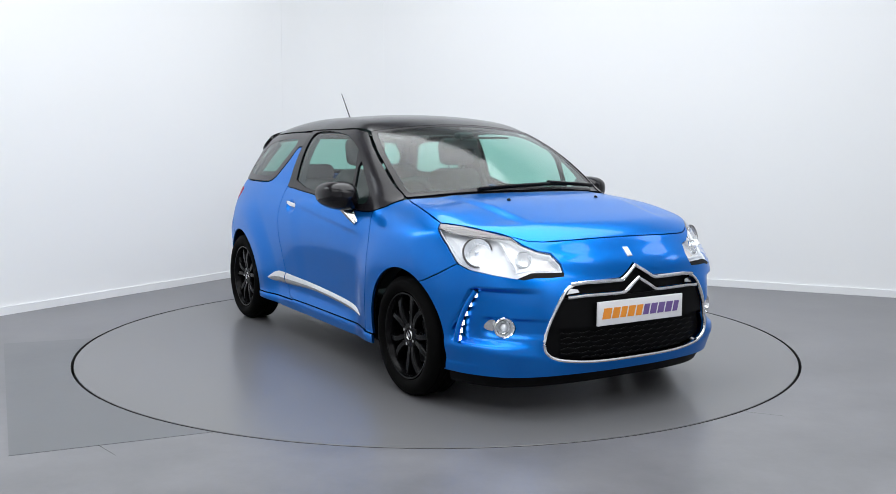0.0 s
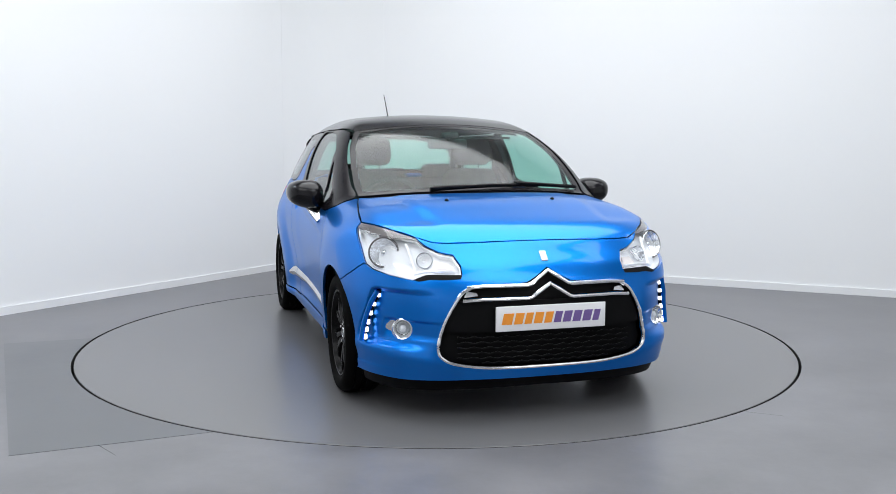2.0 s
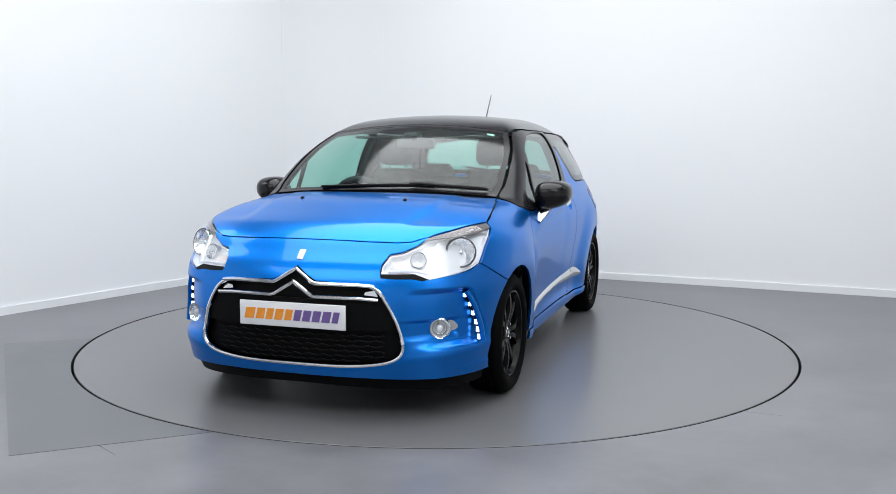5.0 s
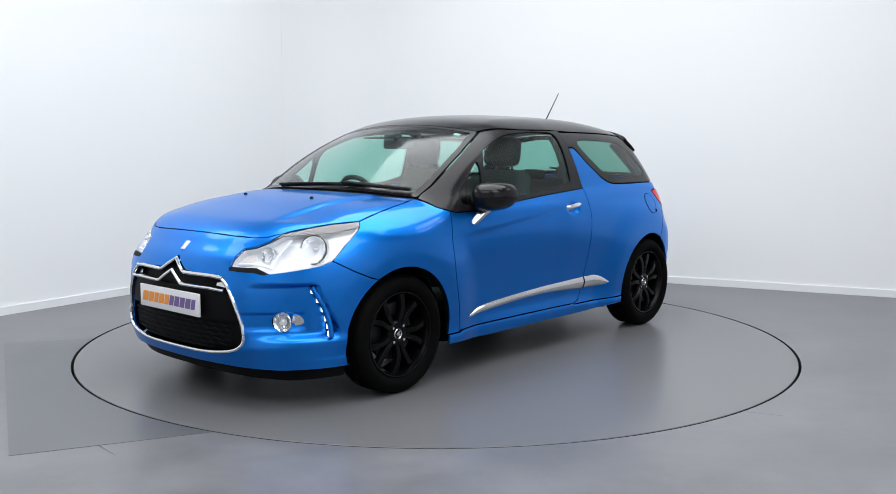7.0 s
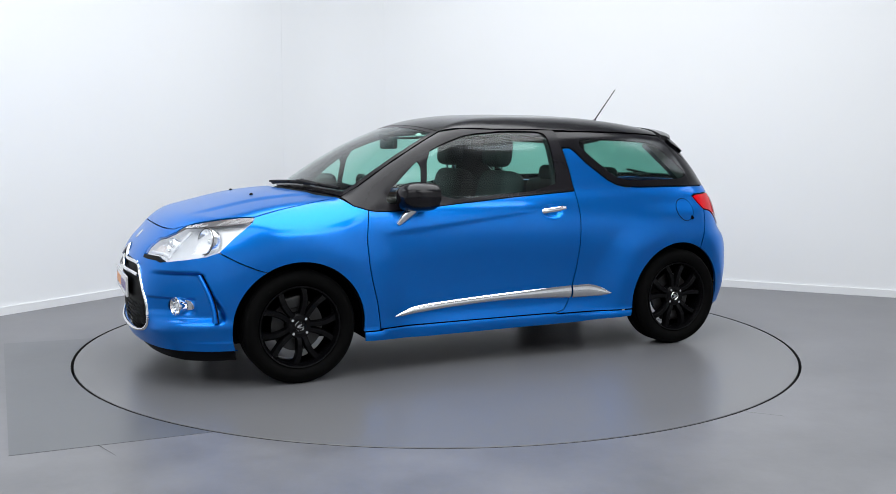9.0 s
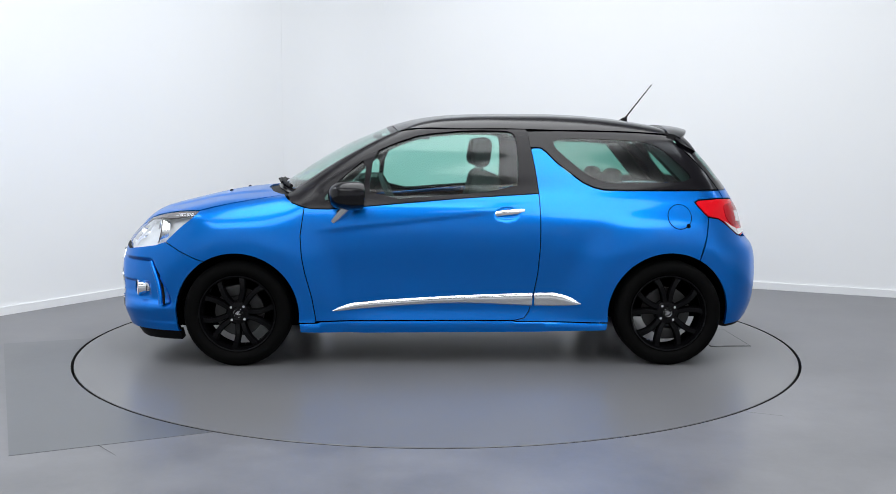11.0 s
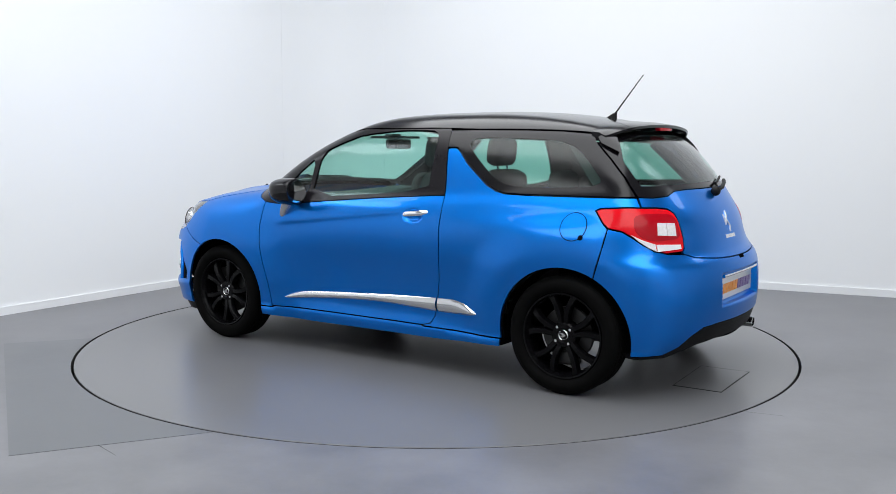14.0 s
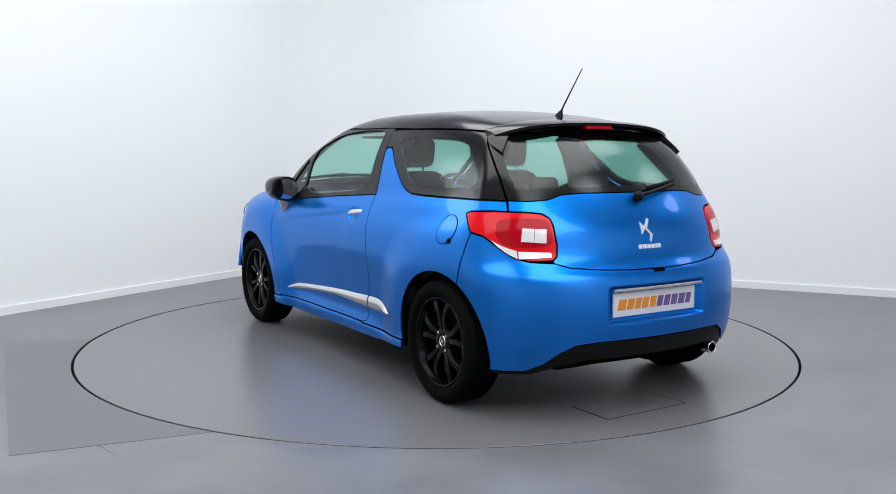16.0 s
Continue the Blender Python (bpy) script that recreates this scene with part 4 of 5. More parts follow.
    see = [(0.0, 1.315), (re(-1.42, 0.28, 0)[0], 1.312), (re(-1.36, 0.47, 0)[0], 1.28), (re(-1.42, 0.55, 0)[0], 1.18), (re(-1.53, 0.58, 0)[0], 1.06), (re(-1.60, 0.45, 0)[0], 1.06), (0.0, 1.068)]
    see = see + [(-a, b) for a, b in reversed(see[1:-1])]
    panel("rear_window_border", g, "rear", BLACK_PAINT, car, holes=(see,), off=0.0)
    panel("rear_window", see, "rear", DARK_GLASS, car, off=-0.001, wall=False, gap=-0.003, label="dark tinted rear window")
    # added black backing that stops light showing through the pillar gap
    for s in (1, -1):
        line = [re_side(-1.30, 1.285), re_side(-1.315, 1.265), re_side(-1.396, 1.188), re_side(-1.474, 1.105), re_side(-1.548, 1.003), re_side(-1.575, 0.955)]
        panel("pillar_gap_backing", [(s * (a + 0.035), c) for a, c in line] + [(s * (a - 0.045), c) for a, c in reversed(line)], "rear", INNER, car, off=-0.014, thick=0.004, gap=0)
    # flat black patch standing for the shade in the handle recess
    grip = [(0.042, 0.684), (0.034, 0.668), (-0.034, 0.668), (-0.042, 0.684)]
    panel("tailgate_grip_shade", grip, "rear", INNER, car, off=0.0015, thick=0.003, gap=0, res=0.02)
    # rear bumper
    dif = [(0.0, 0.362), (re(-1.87, 0.35, 0)[0], 0.362), (re(-1.85, 0.47, 0)[0], 0.353), (re(-1.825, 0.55, 0)[0], 0.318), (re(-1.79, 0.62, 0)[0], 0.264), (re(-1.74, 0.70, 0)[0], 0.230), (re(-1.58, 0.815, 0)[0], 0.222)]
    b = dif[:-1] + [re_side(-1.578, 0.225)] + [re_side(x, z) for x, z in arc(-AXLE, WHEEL_Z, ARCH_R, 191, 119, 18)] + [re_side(-1.44, 0.75)] + lamp_low[5::-1] + low
    panel("rear_bumper", b + [(-a, c) for a, c in reversed(b[1:-1])], "rear", PAINT, car, res=0.0115)
    d = [(0.0, 0.356)] + [(a, c - 0.004) for a, c in dif[1:]] + [(re(-1.62, 0.79, 0)[0], 0.205), (re(-1.74, 0.66, 0)[0], 0.205), (re(-1.80, 0.55, 0)[0], 0.240), (re(-1.84, 0.4, 0)[0], 0.268), (0.0, 0.268)]
    panel("diffuser", d + [(-a, c) for a, c in reversed(d[1:-1])], "rear", BLACK_PLASTIC, car, off=-0.008, thick=0.05, label="black plastic lower part of the rear bumper")
    panel("rear_shell", [(0.84, 0.2), (0.84, 0.90), (-0.84, 0.90), (-0.84, 0.2)], "rear", INNER, car, off=-0.06, thick=0.002, gap=0, res=0.06)
    for s in (1, -1):
        lp = [(s * a, c) for a, c in lamp]
        light = panel("tail_lamp", lp, "rear", RED, car, off=0.002, gap=0.006, res=0.018, label="red tail lamp with white reversing lens")
        panel("lamp_gap", lp, "rear", INNER, car, off=-0.008, gap=0.0, wall=False)
        w = [re(-1.642, 0.635, 0.881), re(-1.695, 0.535, 0.876), re(-1.711, 0.547, 0.812), re(-1.654, 0.650, 0.820)]
        mid_hi, mid_lo = ((w[0][0] + w[1][0]) / 2, (w[0][1] + w[1][1]) / 2), ((w[2][0] + w[3][0]) / 2, (w[2][1] + w[3][1]) / 2)
        for pane in ([w[0], mid_hi, mid_lo, w[3]], [mid_hi, w[1], w[2], mid_lo]):
            panel("reversing_lens", [(s * a, c) for a, c in pane], "rear", LENS_WHITE, light, off=0.007, gap=0.0012, thick=0.006, res=0.012)
        w = [re(-1.558, 0.747, 0.826), re(-1.600, 0.712, 0.800), re(-1.652, 0.670, 0.779), re(-1.665, 0.675, 0.744), re(-1.631, 0.703, 0.764), re(-1.59, 0.730, 0.796)]
        panel("lower_lens", [(s * a, c) for a, c in w], "rear", LENS_WHITE, light, off=0.006, gap=0, thick=0.006, res=0.012)
        w = [re(-1.656, 0.665, 0.777), re(-1.729, 0.534, 0.771), re(-1.737, 0.538, 0.750), re(-1.668, 0.671, 0.743)]
        panel("fog_lens", [(s * a, c) for a, c in w], "rear", LAMP_GREY, light, off=0.006, gap=0, thick=0.006, res=0.012)
        w = [re(-1.555, 0.708, 0.925), re(-1.67, 0.530, 0.922), re(-1.695, 0.510, 0.885), re(-1.722, 0.516, 0.800), re(-1.650, 0.668, 0.792), re(-1.60, 0.715, 0.810), re(-1.565, 0.728, 0.850)]
        panel("inner_lens", soften([(s * a, c) for a, c in w], 2), "rear", DARK_RED, light, off=0.0045, gap=0, thick=0.004, res=0.015)


build_panels()


# ---- wheels ----
def tyre_mesh():
    bm = bmesh.new()
    R, w = WHEEL_R, 0.102
    prof = [(0.222, 0.078), (0.232, 0.092), (0.255, 0.101), (0.280, 0.098), (0.294, 0.086), (R, 0.070), (R, 0.055), (R - 0.007, 0.052), (R - 0.007, 0.046), (R, 0.043), (R, 0.016), (R - 0.007, 0.013), (R - 0.007, 0.007), (R, 0.004)]
    prof = prof + [(r, -h) for r, h in reversed(prof)]
    revolve(bm, prof, 64)
    return bm


def rim_mesh():
    """Five spokes that each fork into two arms, with a window in every fork, and a stepped lip."""
    bm = bmesh.new()
    revolve(bm, [(0.224, 0.080), (0.219, 0.086), (0.211, 0.084), (0.206, 0.070), (0.198, 0.056), (0.195, -0.05), (0.200, -0.08), (0.224, -0.088)], 64)
    section = ((-1.0, -0.034), (-0.90, -0.006), (-0.68, 0.0), (0.68, 0.0), (0.90, -0.006), (1.0, -0.034))
    for k in range(5):
        a0 = 2 * math.pi * k / 5
        for s in (1, -1):
            rows = []
            for r, off, half, y in ((0.040, 0.014, 0.0150, 0.056), (0.075, 0.0165, 0.0165, 0.064), (0.105, 0.020, 0.0175, 0.069), (0.135, 0.028, 0.0180, 0.071),
                                    (0.165, 0.041, 0.0185, 0.070), (0.190, 0.055, 0.0200, 0.067), (0.208, 0.066, 0.0240, 0.064)):
                row = []
                for u, dy in section:
                    side = s * off + u * half
                    ang = a0 + side / r
                    row.append(bm.verts.new((r * math.cos(ang), y + dy, r * math.sin(ang))))
                rows.append(row)
            for p, q in zip(rows, rows[1:]):
                for j in range(len(section) - 1):
                    bm.faces.new((p[j], p[j + 1], q[j + 1], q[j]))
    bmesh.ops.recalc_face_normals(bm, faces=bm.faces)
    revolve(bm, [(0.0, 0.060), (0.034, 0.060), (0.038, 0.064), (0.060, 0.062), (0.068, 0.054), (0.070, 0.03), (0.070, -0.02)], 40)
    return bm


def chevron(bm, size, y, lift):
    for dz in (-0.32, 0.28):
        pts = [(-1, -0.55), (0, 0.35), (1, -0.55), (1, -0.95), (0, -0.05), (-1, -0.95)]
        vs = [bm.verts.new((px * size * 0.62, y, (pz + dz + 0.3) * size)) for px, pz in pts]
        vb = [bm.verts.new((v.co.x, y - lift, v.co.z)) for v in vs]
        n = len(vs)
        bm.faces.new((vs[0], vs[1], vs[4], vs[5]))
        bm.faces.new((vs[1], vs[2], vs[3], vs[4]))
        for i in range(n):
            bm.faces.new((vs[i], vs[(i + 1) % n], vb[(i + 1) % n], vb[i]))
    bmesh.ops.recalc_face_normals(bm, faces=bm.faces)


def build_wheels():
    meshes = None
    for x, s, spin in ((AXLE, 1, 1.763), (-AXLE, 1, -1.536), (AXLE, -1, 0.5), (-AXLE, -1, 1.0)):
        m = Matrix.Translation((x, s * 0.742, WHEEL_R)) @ Matrix.Rotation(0 if s > 0 else math.pi, 4, "Z") @ Matrix.Rotation(spin, 4, "Y")
        if meshes is None:
            bm = bmesh.new()
            revolve(bm, [(0.0, 0.0), (0.075, 0.0), (0.075, 0.012), (0.14, 0.012), (0.14, -0.012), (0.06, -0.012), (0.06, -0.12), (0.0, -0.12)], 48)
            hub = part("wheel", bm, DISC, car, "black alloy wheel with low tyre")
            tyre = part("tyre", tyre_mesh(), RUBBER, hub)
            rim = part("rim", rim_mesh(), RIM, hub)
            bolts = []
            for k in range(4):
                a = math.pi / 2 * k + 0.925
                bm = bmesh.new()
                bmesh.ops.create_cone(bm, cap_ends=True, segments=6, radius1=0.0075, radius2=0.0065, depth=0.02, matrix=Matrix.Translation((0.051 * math.cos(a), 0.058, 0.051 * math.sin(a))) @ Matrix.Rotation(math.pi / 2, 4, "X"))
                bolts.append(part("wheel_bolt", bm, CHROME, hub))
            bm = bmesh.new()
            revolve(bm, [(0.022, 0.0625), (0.0245, 0.0655), (0.027, 0.0625)], 28)
            chevron(bm, 0.017, 0.066, 0.004)
            cap = part("hub_badge", bm, SATIN, hub, "silver double-arrow hub badge")
            bm = bmesh.new()
            box(bm, (-0.16, -0.03, -0.06), (-0.09, 0.03, 0.06), 0.012)
            caliper = part("brake_caliper", bm, DISC, hub)
            meshes = [o.data for o in (hub, tyre, rim, cap, caliper, *bolts)]
        else:
            hub = new("wheel", meshes[0])
            hub.parent = car
            tagged(hub, "black alloy wheel with low tyre")
            for nm, me in zip(("tyre", "rim", "hub_badge", "brake_caliper", "wheel_bolt", "wheel_bolt", "wheel_bolt", "wheel_bolt"), meshes[1:]):
                o = new(nm, me)
                o.parent = hub
        hub.matrix_basis = m
        # arch liner
        bm = bmesh.new()
        n = 28
        rows = []
        for i in range(n + 1):
            a = radians(-8 + 196 * i / n)
            rows.append([bm.verts.new((x + r * math.cos(a), s * y, WHEEL_Z + r * math.sin(a))) for r, y in ((0.0 + 0.02, 0.52), (ARCH_R + 0.004, 0.52), (ARCH_R + 0.004, 0.765))])
        for p, q in zip(rows, rows[1:]):
            for j in range(2):
                bm.faces.new((p[j], p[j + 1], q[j + 1], q[j]))
        bmesh.ops.recalc_face_normals(bm, faces=bm.faces)
        part("arch_liner", bm, INNER, car)


build_wheels()

# underside
bm = bmesh.new()
box(bm, (-0.86, -0.78, 0.19), (0.86, 0.78, 0.30), 0.03)
box(bm, (0.80, -0.52, 0.17), (1.86, 0.52, 0.50), 0.04)
box(bm, (-1.76, -0.52, 0.22), (-0.80, 0.52, 0.50), 0.04)
part("underbody", bm, INNER, car)


# ---- the cabin ----

def build_cabin():
    for s in (1, -1):
        y = 0.35 * s
        bm = bmesh.new()
        box(bm, (-0.12, y - 0.25, 0.42), (0.42, y + 0.25, 0.58), 0.06)
        seat = part("front_seat", bm, SEAT, car, "dark fabric front seat")
        bm = bmesh.new()
        lean = Matrix.Translation((-0.06, y, 0.52)) @ Matrix.Rotation(radians(-15), 4, "Y")
        box(bm, (-0.09, -0.235, 0.0), (0.07, 0.235, 0.60), 0.06, lean)
        for v in bm.verts:
            if v.co.z > 0.8:
                v.co.y = y + (v.co.y - y) * (1 - 0.9 * (v.co.z - 0.8))
        part("backrest", bm, SEAT, seat)
        bm = bmesh.new()
        hd = Matrix.Translation((-0.165, y, 1.125)) @ Matrix.Rotation(radians(-8), 4, "Y")
        box(bm, (-0.055, -0.135, 0.0), (0.055, 0.135, 0.185), 0.05, hd)
        part("headrest", bm, SEAT, seat)
        for dy in (-0.06, 0.06):
            bm = bmesh.new()
            tube(bm, [(-0.195, y + dy, 1.05), (-0.175, y + dy, 1.15)], 0.007, 8)
            part("headrest_post", bm, CHROME, seat)
        # door trim and waist rail
        panel("door_trim", [(0.80, 0.40), (0.78, 0.86), (0.40, 0.895), (-0.44, 0.965), (-0.44, 0.40)], "side", DASH, car, off=-0.075, thick=0.004, gap=0, res=0.06, flip=s < 0)
        panel("rear_trim", [(-0.50, 0.69), (-0.50, 1.0), (-0.55, 1.19), (-0.70, 1.06), (-0.84, 0.99), (-1.50, 0.985), (-1.53, 0.69)], "side", DASH, car, off=-0.06, thick=0.004, gap=0, res=0.06, flip=s < 0)
        panel("pillar_trim", [(-0.37, 0.98), (-0.37, 1.33), (-0.42, 1.335), (-0.60, 1.315), (-0.57, 1.25), (-0.64, 1.16), (-0.50, 1.0)], "side", DASH, car, off=-0.03, thick=0.03, gap=0, res=0.05, flip=s < 0)
        panel("rear_pillar_trim", [(-1.21, 1.30), (-1.28, 1.245), (-1.37, 1.15), (-1.48, 1.03), (-1.36, 1.03), (-1.21, 1.20), (-1.13, 1.29)], "side", DASH, car, off=-0.03, thick=0.03, gap=0, res=0.05, flip=s < 0)
        # rear headrest
        bm = bmesh.new()
        box(bm, (-1.03, 0.34 * s - 0.12, 1.00), (-0.94, 0.34 * s + 0.12, 1.12), 0.04)
        part("rear_headrest", bm, SEAT, car, "dark fabric rear headrest")
    bm = bmesh.new()
    box(bm, (-1.02, -0.10, 1.00), (-0.95, 0.10, 1.085), 0.035)
    part("rear_headrest", bm, SEAT, car, "dark fabric rear headrest")
    bm = bmesh.new()
    box(bm, (-0.98, -0.62, 0.45), (-0.52, 0.62, 0.60), 0.07)
    bench = part("rear_bench", bm, SEAT, car, "dark fabric rear bench")
    bm = bmesh.new()
    box(bm, (-1.06, -0.60, 0.50), (-0.90, 0.60, 1.02), 0.06)
    part("bench_back", bm, SEAT, bench)
    bm = bmesh.new()
    box(bm, (-1.62, -0.58, 0.90), (-1.08, 0.58, 0.935), 0.012)
    part("parcel_shelf", bm, DASH, car, "black parcel shelf")
    bm = bmesh.new()
    box(bm, (-0.84, -0.70, 0.35), (0.84, 0.70, 0.42), 0.01)
    part("cabin_floor", bm, SEAT, car)
    # dashboard
    bm = bmesh.new()
    rows = []
    for i in range(17):
        y = -0.70 + 1.40 * i / 16
        hood = 0.035 * math.exp(-((y + 0.36) / 0.20)**2)
        bend = -0.12 * y * y
        prof = [(1.06, 0.90), (0.98, 0.935), (0.85, 0.945 + hood * 0.3), (0.72, 0.94 + hood), (0.62, 0.925 + hood), (0.585, 0.89 + hood * 0.6), (0.60, 0.78), (0.66, 0.62), (0.70, 0.45)]
        rows.append([bm.verts.new((x + bend, y, z)) for x, z in prof])
    for a, b in zip(rows, rows[1:]):
        for k in range(len(prof) - 1):
            bm.faces.new((a[k], a[k + 1], b[k + 1], b[k]))
    bmesh.ops.recalc_face_normals(bm, faces=bm.faces)
    dash = part("dashboard", bm, DASH, car, "dark soft plastic dashboard")
    for y in (-0.62, -0.07, 0.07, 0.62):
        bm = bmesh.new()
        bmesh.ops.create_cone(bm, cap_ends=True, segments=20, radius1=0.038, radius2=0.034, depth=0.02, matrix=Matrix.Translation((0.565 - 0.12 * y * y, y, 0.85)) @ Matrix.Rotation(math.pi / 2, 4, "Y"))
        part("air_vent", bm, SATIN, dash, "round silver ringed air vent")
    # steering wheel on the car's right
    bm = bmesh.new()
    n = 36
    m = Matrix.Translation((0.40, -0.36, 0.885)) @ Matrix.Rotation(radians(-66), 4, "Y")
    tube(bm, [(0.185 * math.cos(2 * math.pi * i / n), 0.185 * math.sin(2 * math.pi * i / n), 0) for i in range(n)], 0.0165, 8, closed=True)
    for a in (0, 130, 230):
        a = radians(a + 180)
        tube(bm, [(0.03 * math.cos(a), 0.03 * math.sin(a), -0.01), (0.18 * math.cos(a), 0.18 * math.sin(a), 0)], 0.018, 8, flat=0.5)
    box(bm, (-0.07, -0.075, -0.02), (0.07, 0.075, 0.02), 0.018)
    bmesh.ops.transform(bm, matrix=m, verts=bm.verts)
    part("steering_wheel", bm, DASH, car, "black steering wheel")
    # inside mirror
    bm = bmesh.new()
    box(bm, (0.40, -0.125, 1.235), (0.435, 0.125, 1.30), 0.016)
    im = part("inside_mirror", bm, DASH, car, "black inside mirror")
    bm = bmesh.new()
    tube(bm, [(0.435, 0, 1.29), (0.46, 0, 1.325)], 0.012, 8)
    box(bm, (0.43, -0.05, 1.30), (0.50, 0.05, 1.335), 0.012)
    part("mirror_stalk", bm, DASH, im)
    for s in (1, -1):
        bm = bmesh.new()
        box(bm, (0.14, s * 0.30 - 0.16, 1.300), (0.29, s * 0.30 + 0.16, 1.314), 0.006, None)
        part("sun_visor", bm, LINING, car)


build_cabin()


# ---- outside details ----
def build_mirror(s):
    bm = bmesh.new()
    bmesh.ops.create_uvsphere(bm, u_segments=32, v_segments=20, radius=1.0)
    for v in bm.verts:
        x, y, z = v.co
        p = 2.6
        k = (abs(x)**p + abs(y)**p + abs(z)**p)**(-1 / p)
        x, y, z = x * k, y * k, z * k
        if x < -0.42:
            x = -0.42 + (x + 0.42) * 0.10
        lift = 0.16 * y
        v.co = (x * 0.133 - 0.02 * y, y * 0.100, z * 0.080 * (1 - 0.16 * y) + lift * 0.06)
    bmesh.ops.transform(bm, matrix=Matrix.Translation((0.568, s * 0.897, 0.980)) @ Matrix.Diagonal((1, s, 1, 1)), verts=bm.verts)
    bmesh.ops.recalc_face_normals(bm, faces=bm.faces)
    mirror = part("door_mirror", bm, BLACK_PAINT, car, "gloss black door mirror on a silver foot")
    bm = bmesh.new()
    bmesh.ops.create_circle(bm, cap_ends=True, segments=28, radius=1.0, matrix=Matrix.Translation((0.5012, s * 0.897, 0.980)) @ Matrix.Rotation(-math.pi / 2, 4, "Y") @ Matrix.Diagonal((0.064, 0.084, 1, 1)))
    part("mirror_glass", bm, CHROME, mirror)
    bm = bmesh.new()
    tube(bm, [(0.675, s * 0.812, 0.832), (0.640, s * 0.828, 0.865), (0.60, s * 0.858, 0.905), (0.575, s * 0.885, 0.935)], 0.047, 10, flat=0.55, taper=(0.85, 1.05, 1.0, 0.9))
    part("mirror_foot", bm, SATIN, mirror, "silver mirror foot")


def build_plate(x, z, facing, tilt):
    """A white show plate with two coloured rows of slanted bars."""
    m = pose(x, 0, z, 0, tilt, 0 if facing > 0 else 180)
    bm = bmesh.new()
    box(bm, (-0.006, -0.267, -0.0565), (0.006, 0.267, 0.0565), 0.003)
    bmesh.ops.transform(bm, matrix=m, verts=bm.verts)
    plate = part("number_plate", bm, PLATE, car, "white show plate with orange and purple bars")
    widths = (0.048, 0.040, 0.034, 0.040, 0.036, 0.034, 0.038, 0.038, 0.040, 0.030)
    total = sum(widths) + 9 * 0.0105
    y = -total / 2
    for i, w in enumerate(widths):
        bm = bmesh.new()
        h, lean = 0.025, 0.006
        q = [(y, -h), (y + w, -h), (y + w, h), (y, h)]
        f = [bm.verts.new((0.0085, a + (lean if b > 0 else -lean), b)) for a, b in q]
        g = [bm.verts.new((0.004, a + (lean if b > 0 else -lean), b)) for a, b in q]
        bm.faces.new(f)
        for k in range(4):
            bm.faces.new((f[k], g[k], g[(k + 1) % 4], f[(k + 1) % 4]))
        bmesh.ops.recalc_face_normals(bm, faces=bm.faces)
        bmesh.ops.transform(bm, matrix=m, verts=bm.verts)
        part("bar", bm, ORANGE if i < 5 else PURPLE, plate, smooth=False)
        y += w + 0.0105
    return plate


def blade(name, pts, radius, parent, flat=0.6, label=""):
    bm = bmesh.new()
    tube(bm, pts, radius, 8, flat=flat)
    return part(name, bm, BLACK_PLASTIC, parent, label)


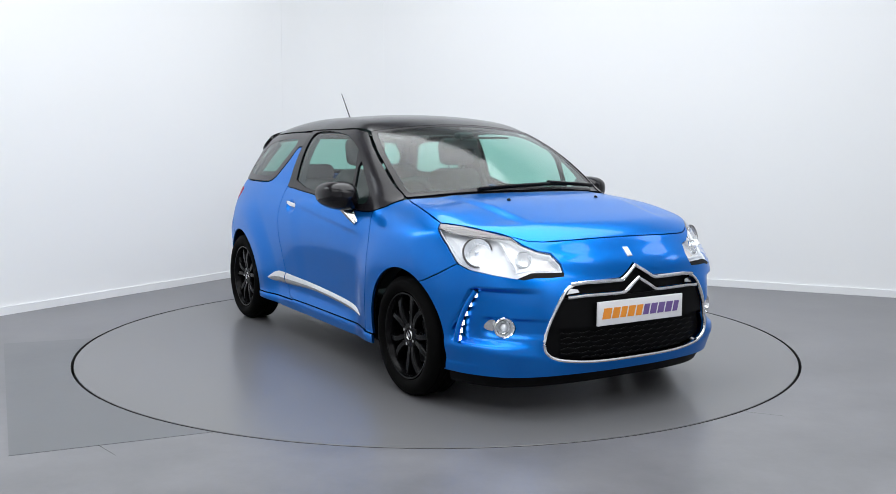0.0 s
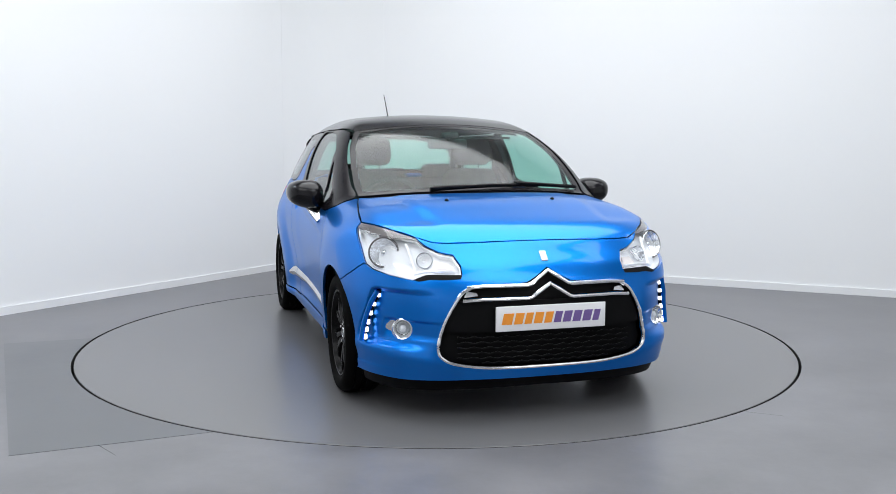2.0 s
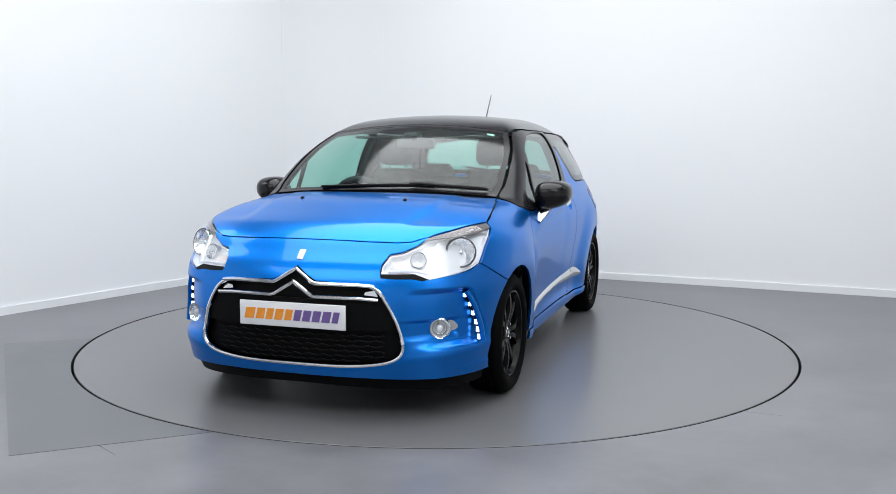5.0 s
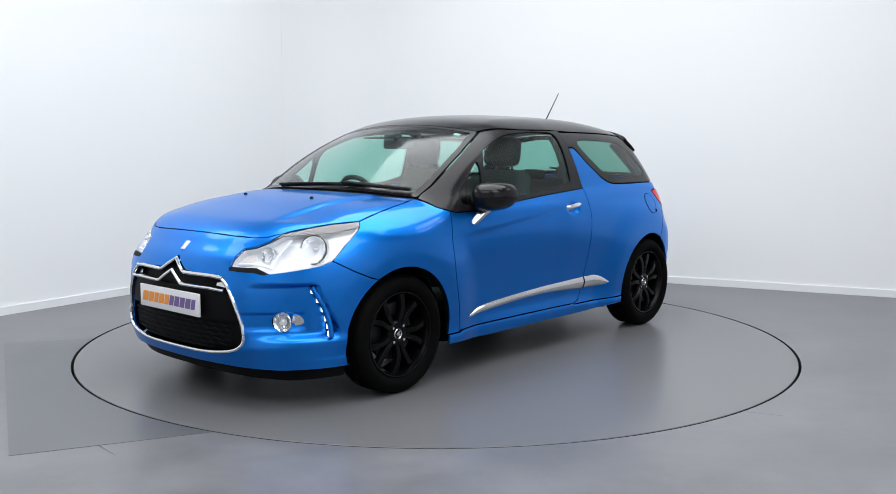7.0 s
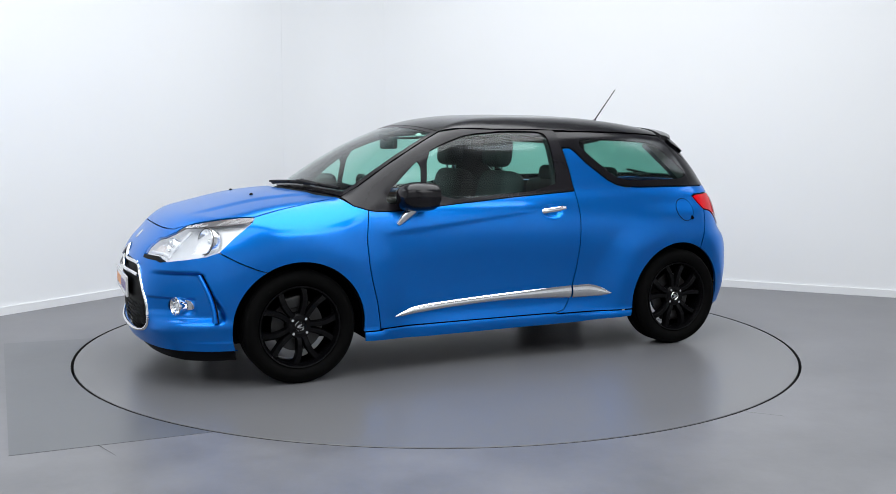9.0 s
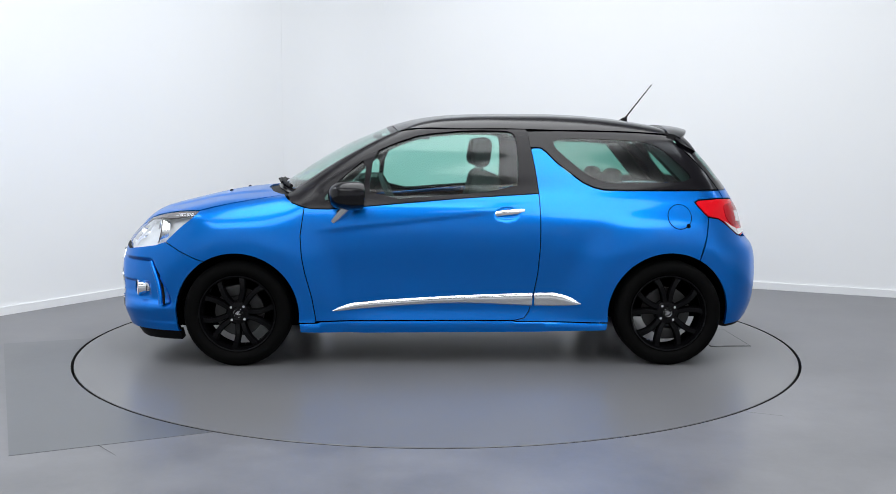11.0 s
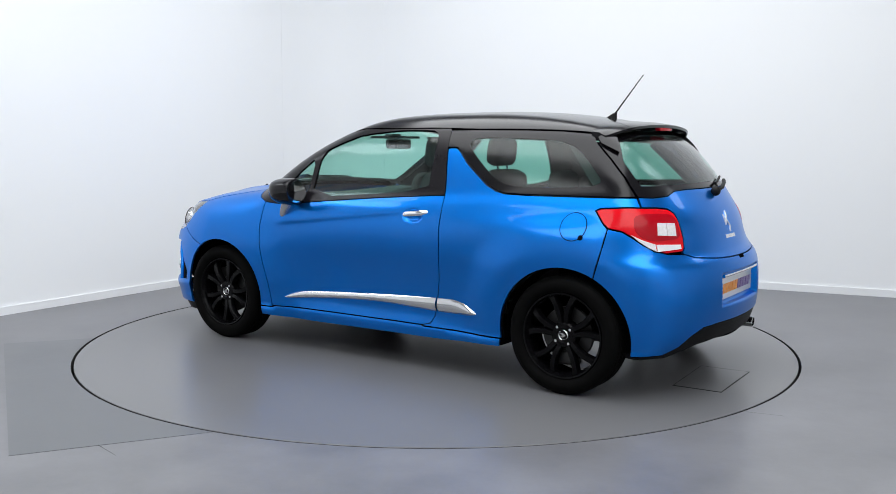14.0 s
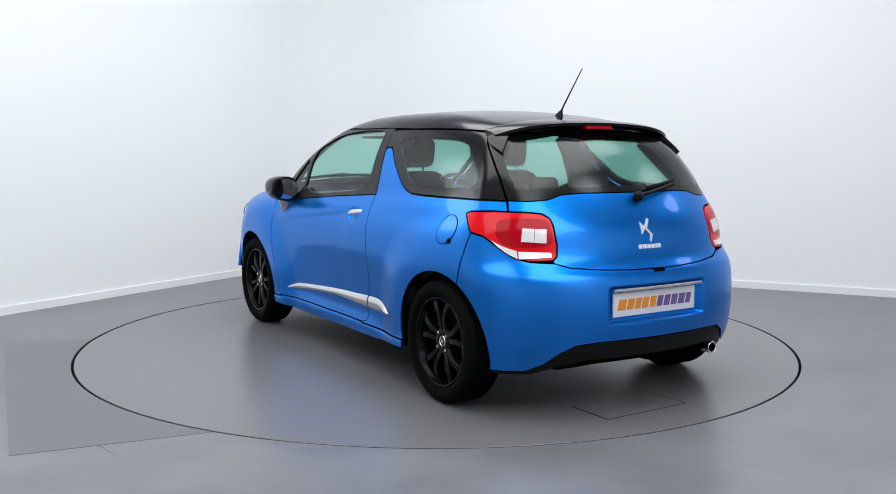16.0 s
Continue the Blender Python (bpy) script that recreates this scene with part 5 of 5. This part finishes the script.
def build_details():
    for s in (1, -1):
        build_mirror(s)
        # washer jets
        bm = bmesh.new()
        p = cast("top", [(1.36, 0.29 * s)])[0]
        bmesh.ops.create_uvsphere(bm, u_segments=12, v_segments=8, radius=0.011, matrix=Matrix.Translation(p))
        part("washer_jet", bm, BLACK_PLASTIC, car)
    build_plate(2.040, 0.488, 1, 0)
    build_plate(-1.853, 0.522, -1, 0)
    # chrome strip and lamp housing above the rear plate
    bm = bmesh.new()
    p = [(-1.885 + 0.10 * y * y, y, 0.596) for y in np.linspace(-0.285, 0.285, 15)]
    tube(bm, p, 0.009, 8)
    part("plate_strip", bm, CHROME, car, "bright strip above the rear plate")
    # bonnet emblem, a plain silver plaque
    c = cast("front", [(0.0, 0.752)])[0]
    nrm = slope(c[None])[0]
    ang = math.degrees(math.atan2(nrm[2], nrm[0]))
    bm = bmesh.new()
    box(bm, (-0.004, -0.016, -0.028), (0.004, 0.016, 0.028), 0.003)
    bmesh.ops.transform(bm, matrix=Matrix.Translation(Vector(c) + Vector(nrm) * 0.002) @ Matrix.Rotation(radians(-ang), 4, "Y"), verts=bm.verts)
    part("emblem", bm, BRIGHT, car, "small silver bonnet emblem")
    # tailgate emblem of plain strokes, and a row of small silver bars
    strokes = [[(-0.052, 0.030), (-0.052, -0.022), (-0.018, 0.004)], [(-0.024, 0.008), (0.016, 0.044), (0.024, 0.036), (-0.010, 0.0)], [(-0.012, 0.004), (0.028, -0.024), (0.010, -0.056), (0.002, -0.050), (0.012, -0.026), (-0.018, -0.004)]]
    for pts in strokes:
        panel("emblem_stroke", [(-a * 0.95, 0.862 + b * 1.1) for a, b in pts], "rear", BRIGHT, car, off=0.006, thick=0.006, gap=0, res=0.02)
    y = 0.084
    for i in range(7):
        w = (0.026, 0.010, 0.024, 0.024, 0.028, 0.023, 0.024)[i]
        panel("badge_bar", [(y, 0.772), (y - w * 0.82, 0.772), (y - w * 0.82, 0.791), (y, 0.791)], "rear", BRIGHT, car, off=0.004, thick=0.004, gap=0, res=0.02)
        y -= w * 0.82 + 0.0045
    # aerial
    bm = bmesh.new()
    rows = [[(-1.045, 0.0), (-1.10, 0.016), (-1.145, 0.012), (-1.15, 0.0), (-1.145, -0.012), (-1.10, -0.016)], [(-1.08, 0.0), (-1.11, 0.009), (-1.14, 0.008), (-1.145, 0.0), (-1.14, -0.008), (-1.11, -0.009)],
            [(-1.118, 0.0), (-1.125, 0.006), (-1.14, 0.006), (-1.146, 0.0), (-1.14, -0.006), (-1.125, -0.006)]]
    zs = (1.400, 1.418, 1.442)
    rings = [[bm.verts.new((x, y, z)) for x, y in r] for r, z in zip(rows, zs)]
    for a, b in zip(rings, rings[1:]):
        for k in range(6):
            bm.faces.new((a[k], a[(k + 1) % 6], b[(k + 1) % 6], b[k]))
    bm.faces.new(rings[-1])
    bmesh.ops.recalc_face_normals(bm, faces=bm.faces)
    fin = part("aerial_foot", bm, BLACK_PLASTIC, car, "black roof aerial")
    bm = bmesh.new()
    tube(bm, [(-1.13, 0, 1.435), (-1.155, 0, 1.468), (-1.21, 0, 1.539), (-1.298, 0, 1.652)], 0.0045, 8, taper=(1.2, 1.0, 0.8, 0.6))
    part("aerial_rod", bm, BLACK_PLASTIC, fin)
    # roof spoiler with the high brake lamp under it
    bm = bmesh.new()
    rows = []
    ys = np.linspace(-0.575, 0.575, 33)
    for y in ys:
        e = (abs(y) / 0.575)
        back = -1.445 + 0.055 * e**2 + 0.05 * e**8
        z = 1.384 - 0.10 * y * y - 0.030 * e**6
        head = -1.285 + 0.02 * e**2
        prof = [(head, z + 0.010), ((head + back) / 2, z + 0.004), (back + 0.02, z - 0.006), (back, z - 0.012), (back + 0.004, z - 0.026), (back + 0.04, z - 0.034), (head - 0.10, z - 0.038), (head + 0.01, z - 0.030)]
        rows.append([bm.verts.new((x, y, zz)) for x, zz in prof])
    for a, b in zip(rows, rows[1:]):
        for k in range(8):
            bm.faces.new((a[k], a[(k + 1) % 8], b[(k + 1) % 8], b[k]))
    bm.faces.new(rows[0])
    bm.faces.new(rows[-1][::-1])
    bmesh.ops.recalc_face_normals(bm, faces=bm.faces)
    sp = part("spoiler", bm, BLACK_PAINT, car, "gloss black roof spoiler")
    bm = bmesh.new()
    box(bm, (-1.441, -0.085, 1.340), (-1.410, 0.085, 1.356), 0.004)
    part("brake_lamp", bm, DARK_RED, sp, "red high brake lamp")
    for s in (1, -1):
        panel("spoiler_fin", [(s * a, b) for a, b in (re_side(-1.30, 1.29), re_side(-1.325, 1.262), (re(-1.40, 0.56, 0)[0], 1.215), (re(-1.37, 0.52, 0)[0], 1.30), (re(-1.34, 0.53, 0)[0], 1.32))], "rear", BLACK_PAINT, sp, off=0.018, thick=0.02, gap=0, res=0.02)
    # wipers
    p = cast("rear", [(0.0, 1.005), (0.10, 1.012), (0.26, 1.035), (0.36, 1.05)])
    nr = slope(p)
    arm = [(q + n * o) * np.array([1, -1, 1]) for q, n, o in zip(p, nr, (0.012, 0.040, 0.034, 0.028))]
    w = blade("rear_wiper", [a.tolist() for a in arm], 0.011, car, 0.9, "black rear wiper")
    blade("wiper_blade", [((q + n * 0.014) * np.array([1, -1, 1])).tolist() for q, n in zip(*(lambda z: (z, slope(z)))(cast("rear", [(0.12, 1.045), (0.26, 1.058), (0.42, 1.075)])))], 0.007, w, 1.2)
    bm = bmesh.new()
    bmesh.ops.create_uvsphere(bm, u_segments=16, v_segments=10, radius=0.026, matrix=Matrix.Translation((p[0] + nr[0] * 0.02).tolist()))
    part("wiper_hub", bm, BLACK_PLASTIC, w)
    for a, b, lift in (((1.085, -0.30), (1.025, 0.34), 0.016), ((1.035, 0.20), (0.935, 0.610), 0.018)):
        line = [(a[0] + (b[0] - a[0]) * t + 0.02 * math.sin(t * 3.1), a[1] + (b[1] - a[1]) * t) for t in np.linspace(0, 1, 9)]
        q = cast("top", line)
        q = q + slope(q) * lift
        w = blade("wiper", q.tolist(), 0.0105, car, 1.0, "black windscreen wiper")
        q2 = cast("top", [(x + 0.018, y) for x, y in line[:6]])
        q2 = q2 + slope(q2) * (lift + 0.012)
        blade("wiper_arm", q2.tolist(), 0.0085, w, 0.8)
    # exhaust
    bm = bmesh.new()
    revolve(bm, [(0.022, -0.10), (0.024, 0.0), (0.028, 0.002), (0.030, 0.0), (0.030, -0.12)], 28)
    bmesh.ops.transform(bm, matrix=pose(-1.835, -0.434, 0.242, 0, 0, 90), verts=bm.verts)
    ex = part("exhaust_pipe", bm, CHROME, car, "chrome exhaust tip")
    bm = bmesh.new()
    bmesh.ops.create_uvsphere(bm, u_segments=24, v_segments=12, radius=1, matrix=Matrix.Translation((-1.62, -0.34, 0.235)) @ Matrix.Diagonal((0.16, 0.26, 0.085, 1)))
    part("silencer", bm, INNER, ex)
    # inspection sticker on the screen
    panel("sticker", [(0.40, 0.50), (0.40, 0.455), (0.425, 0.455), (0.425, 0.50)], "top", STICKER, car, off=-0.004, thick=0.001, gap=0, res=0.02)


build_details()
# hairline scratches in the floor
for x0, y0, x1, y1 in ((1.47, -1.73, 1.63, -1.80), (-1.42, -2.20, -1.30, -2.33)):
    bm = bmesh.new()
    d = Vector((x1 - x0, y1 - y0)).normalized() * 0.002
    vs = [bm.verts.new((x, y, 0.0022)) for x, y in ((x0, y0), (x1, y1), (x1 - d.y, y1 + d.x), (x0 - d.y * 1.5, y0 + d.x * 1.5))]
    bm.faces.new(vs)
    bmesh.ops.recalc_face_normals(bm, faces=bm.faces)
    tagged(part("floor_scratch", bm, PIT, smooth=False), "thin dark scratch in the resin floor", kind="structure")


def motions():
    times = [0.0, 0.25, 0.5, 0.75, 1.0, 1.25, 1.5, 1.75] + [2.0 + 0.5 * i for i in range(29)]
    rows_t, rows_c = [], []
    for t in times:
        m = pose(0, 0, 0, 0, 0, heading(t))
        rows_t.append((t, pose(TABLE_X, TABLE_Y, 0) @ m))
        rows_c.append((t, m @ pose(CAR_X, CAR_Y, 0)))
    walk(turntable, rows_t)
    walk(car, rows_c)


motions()
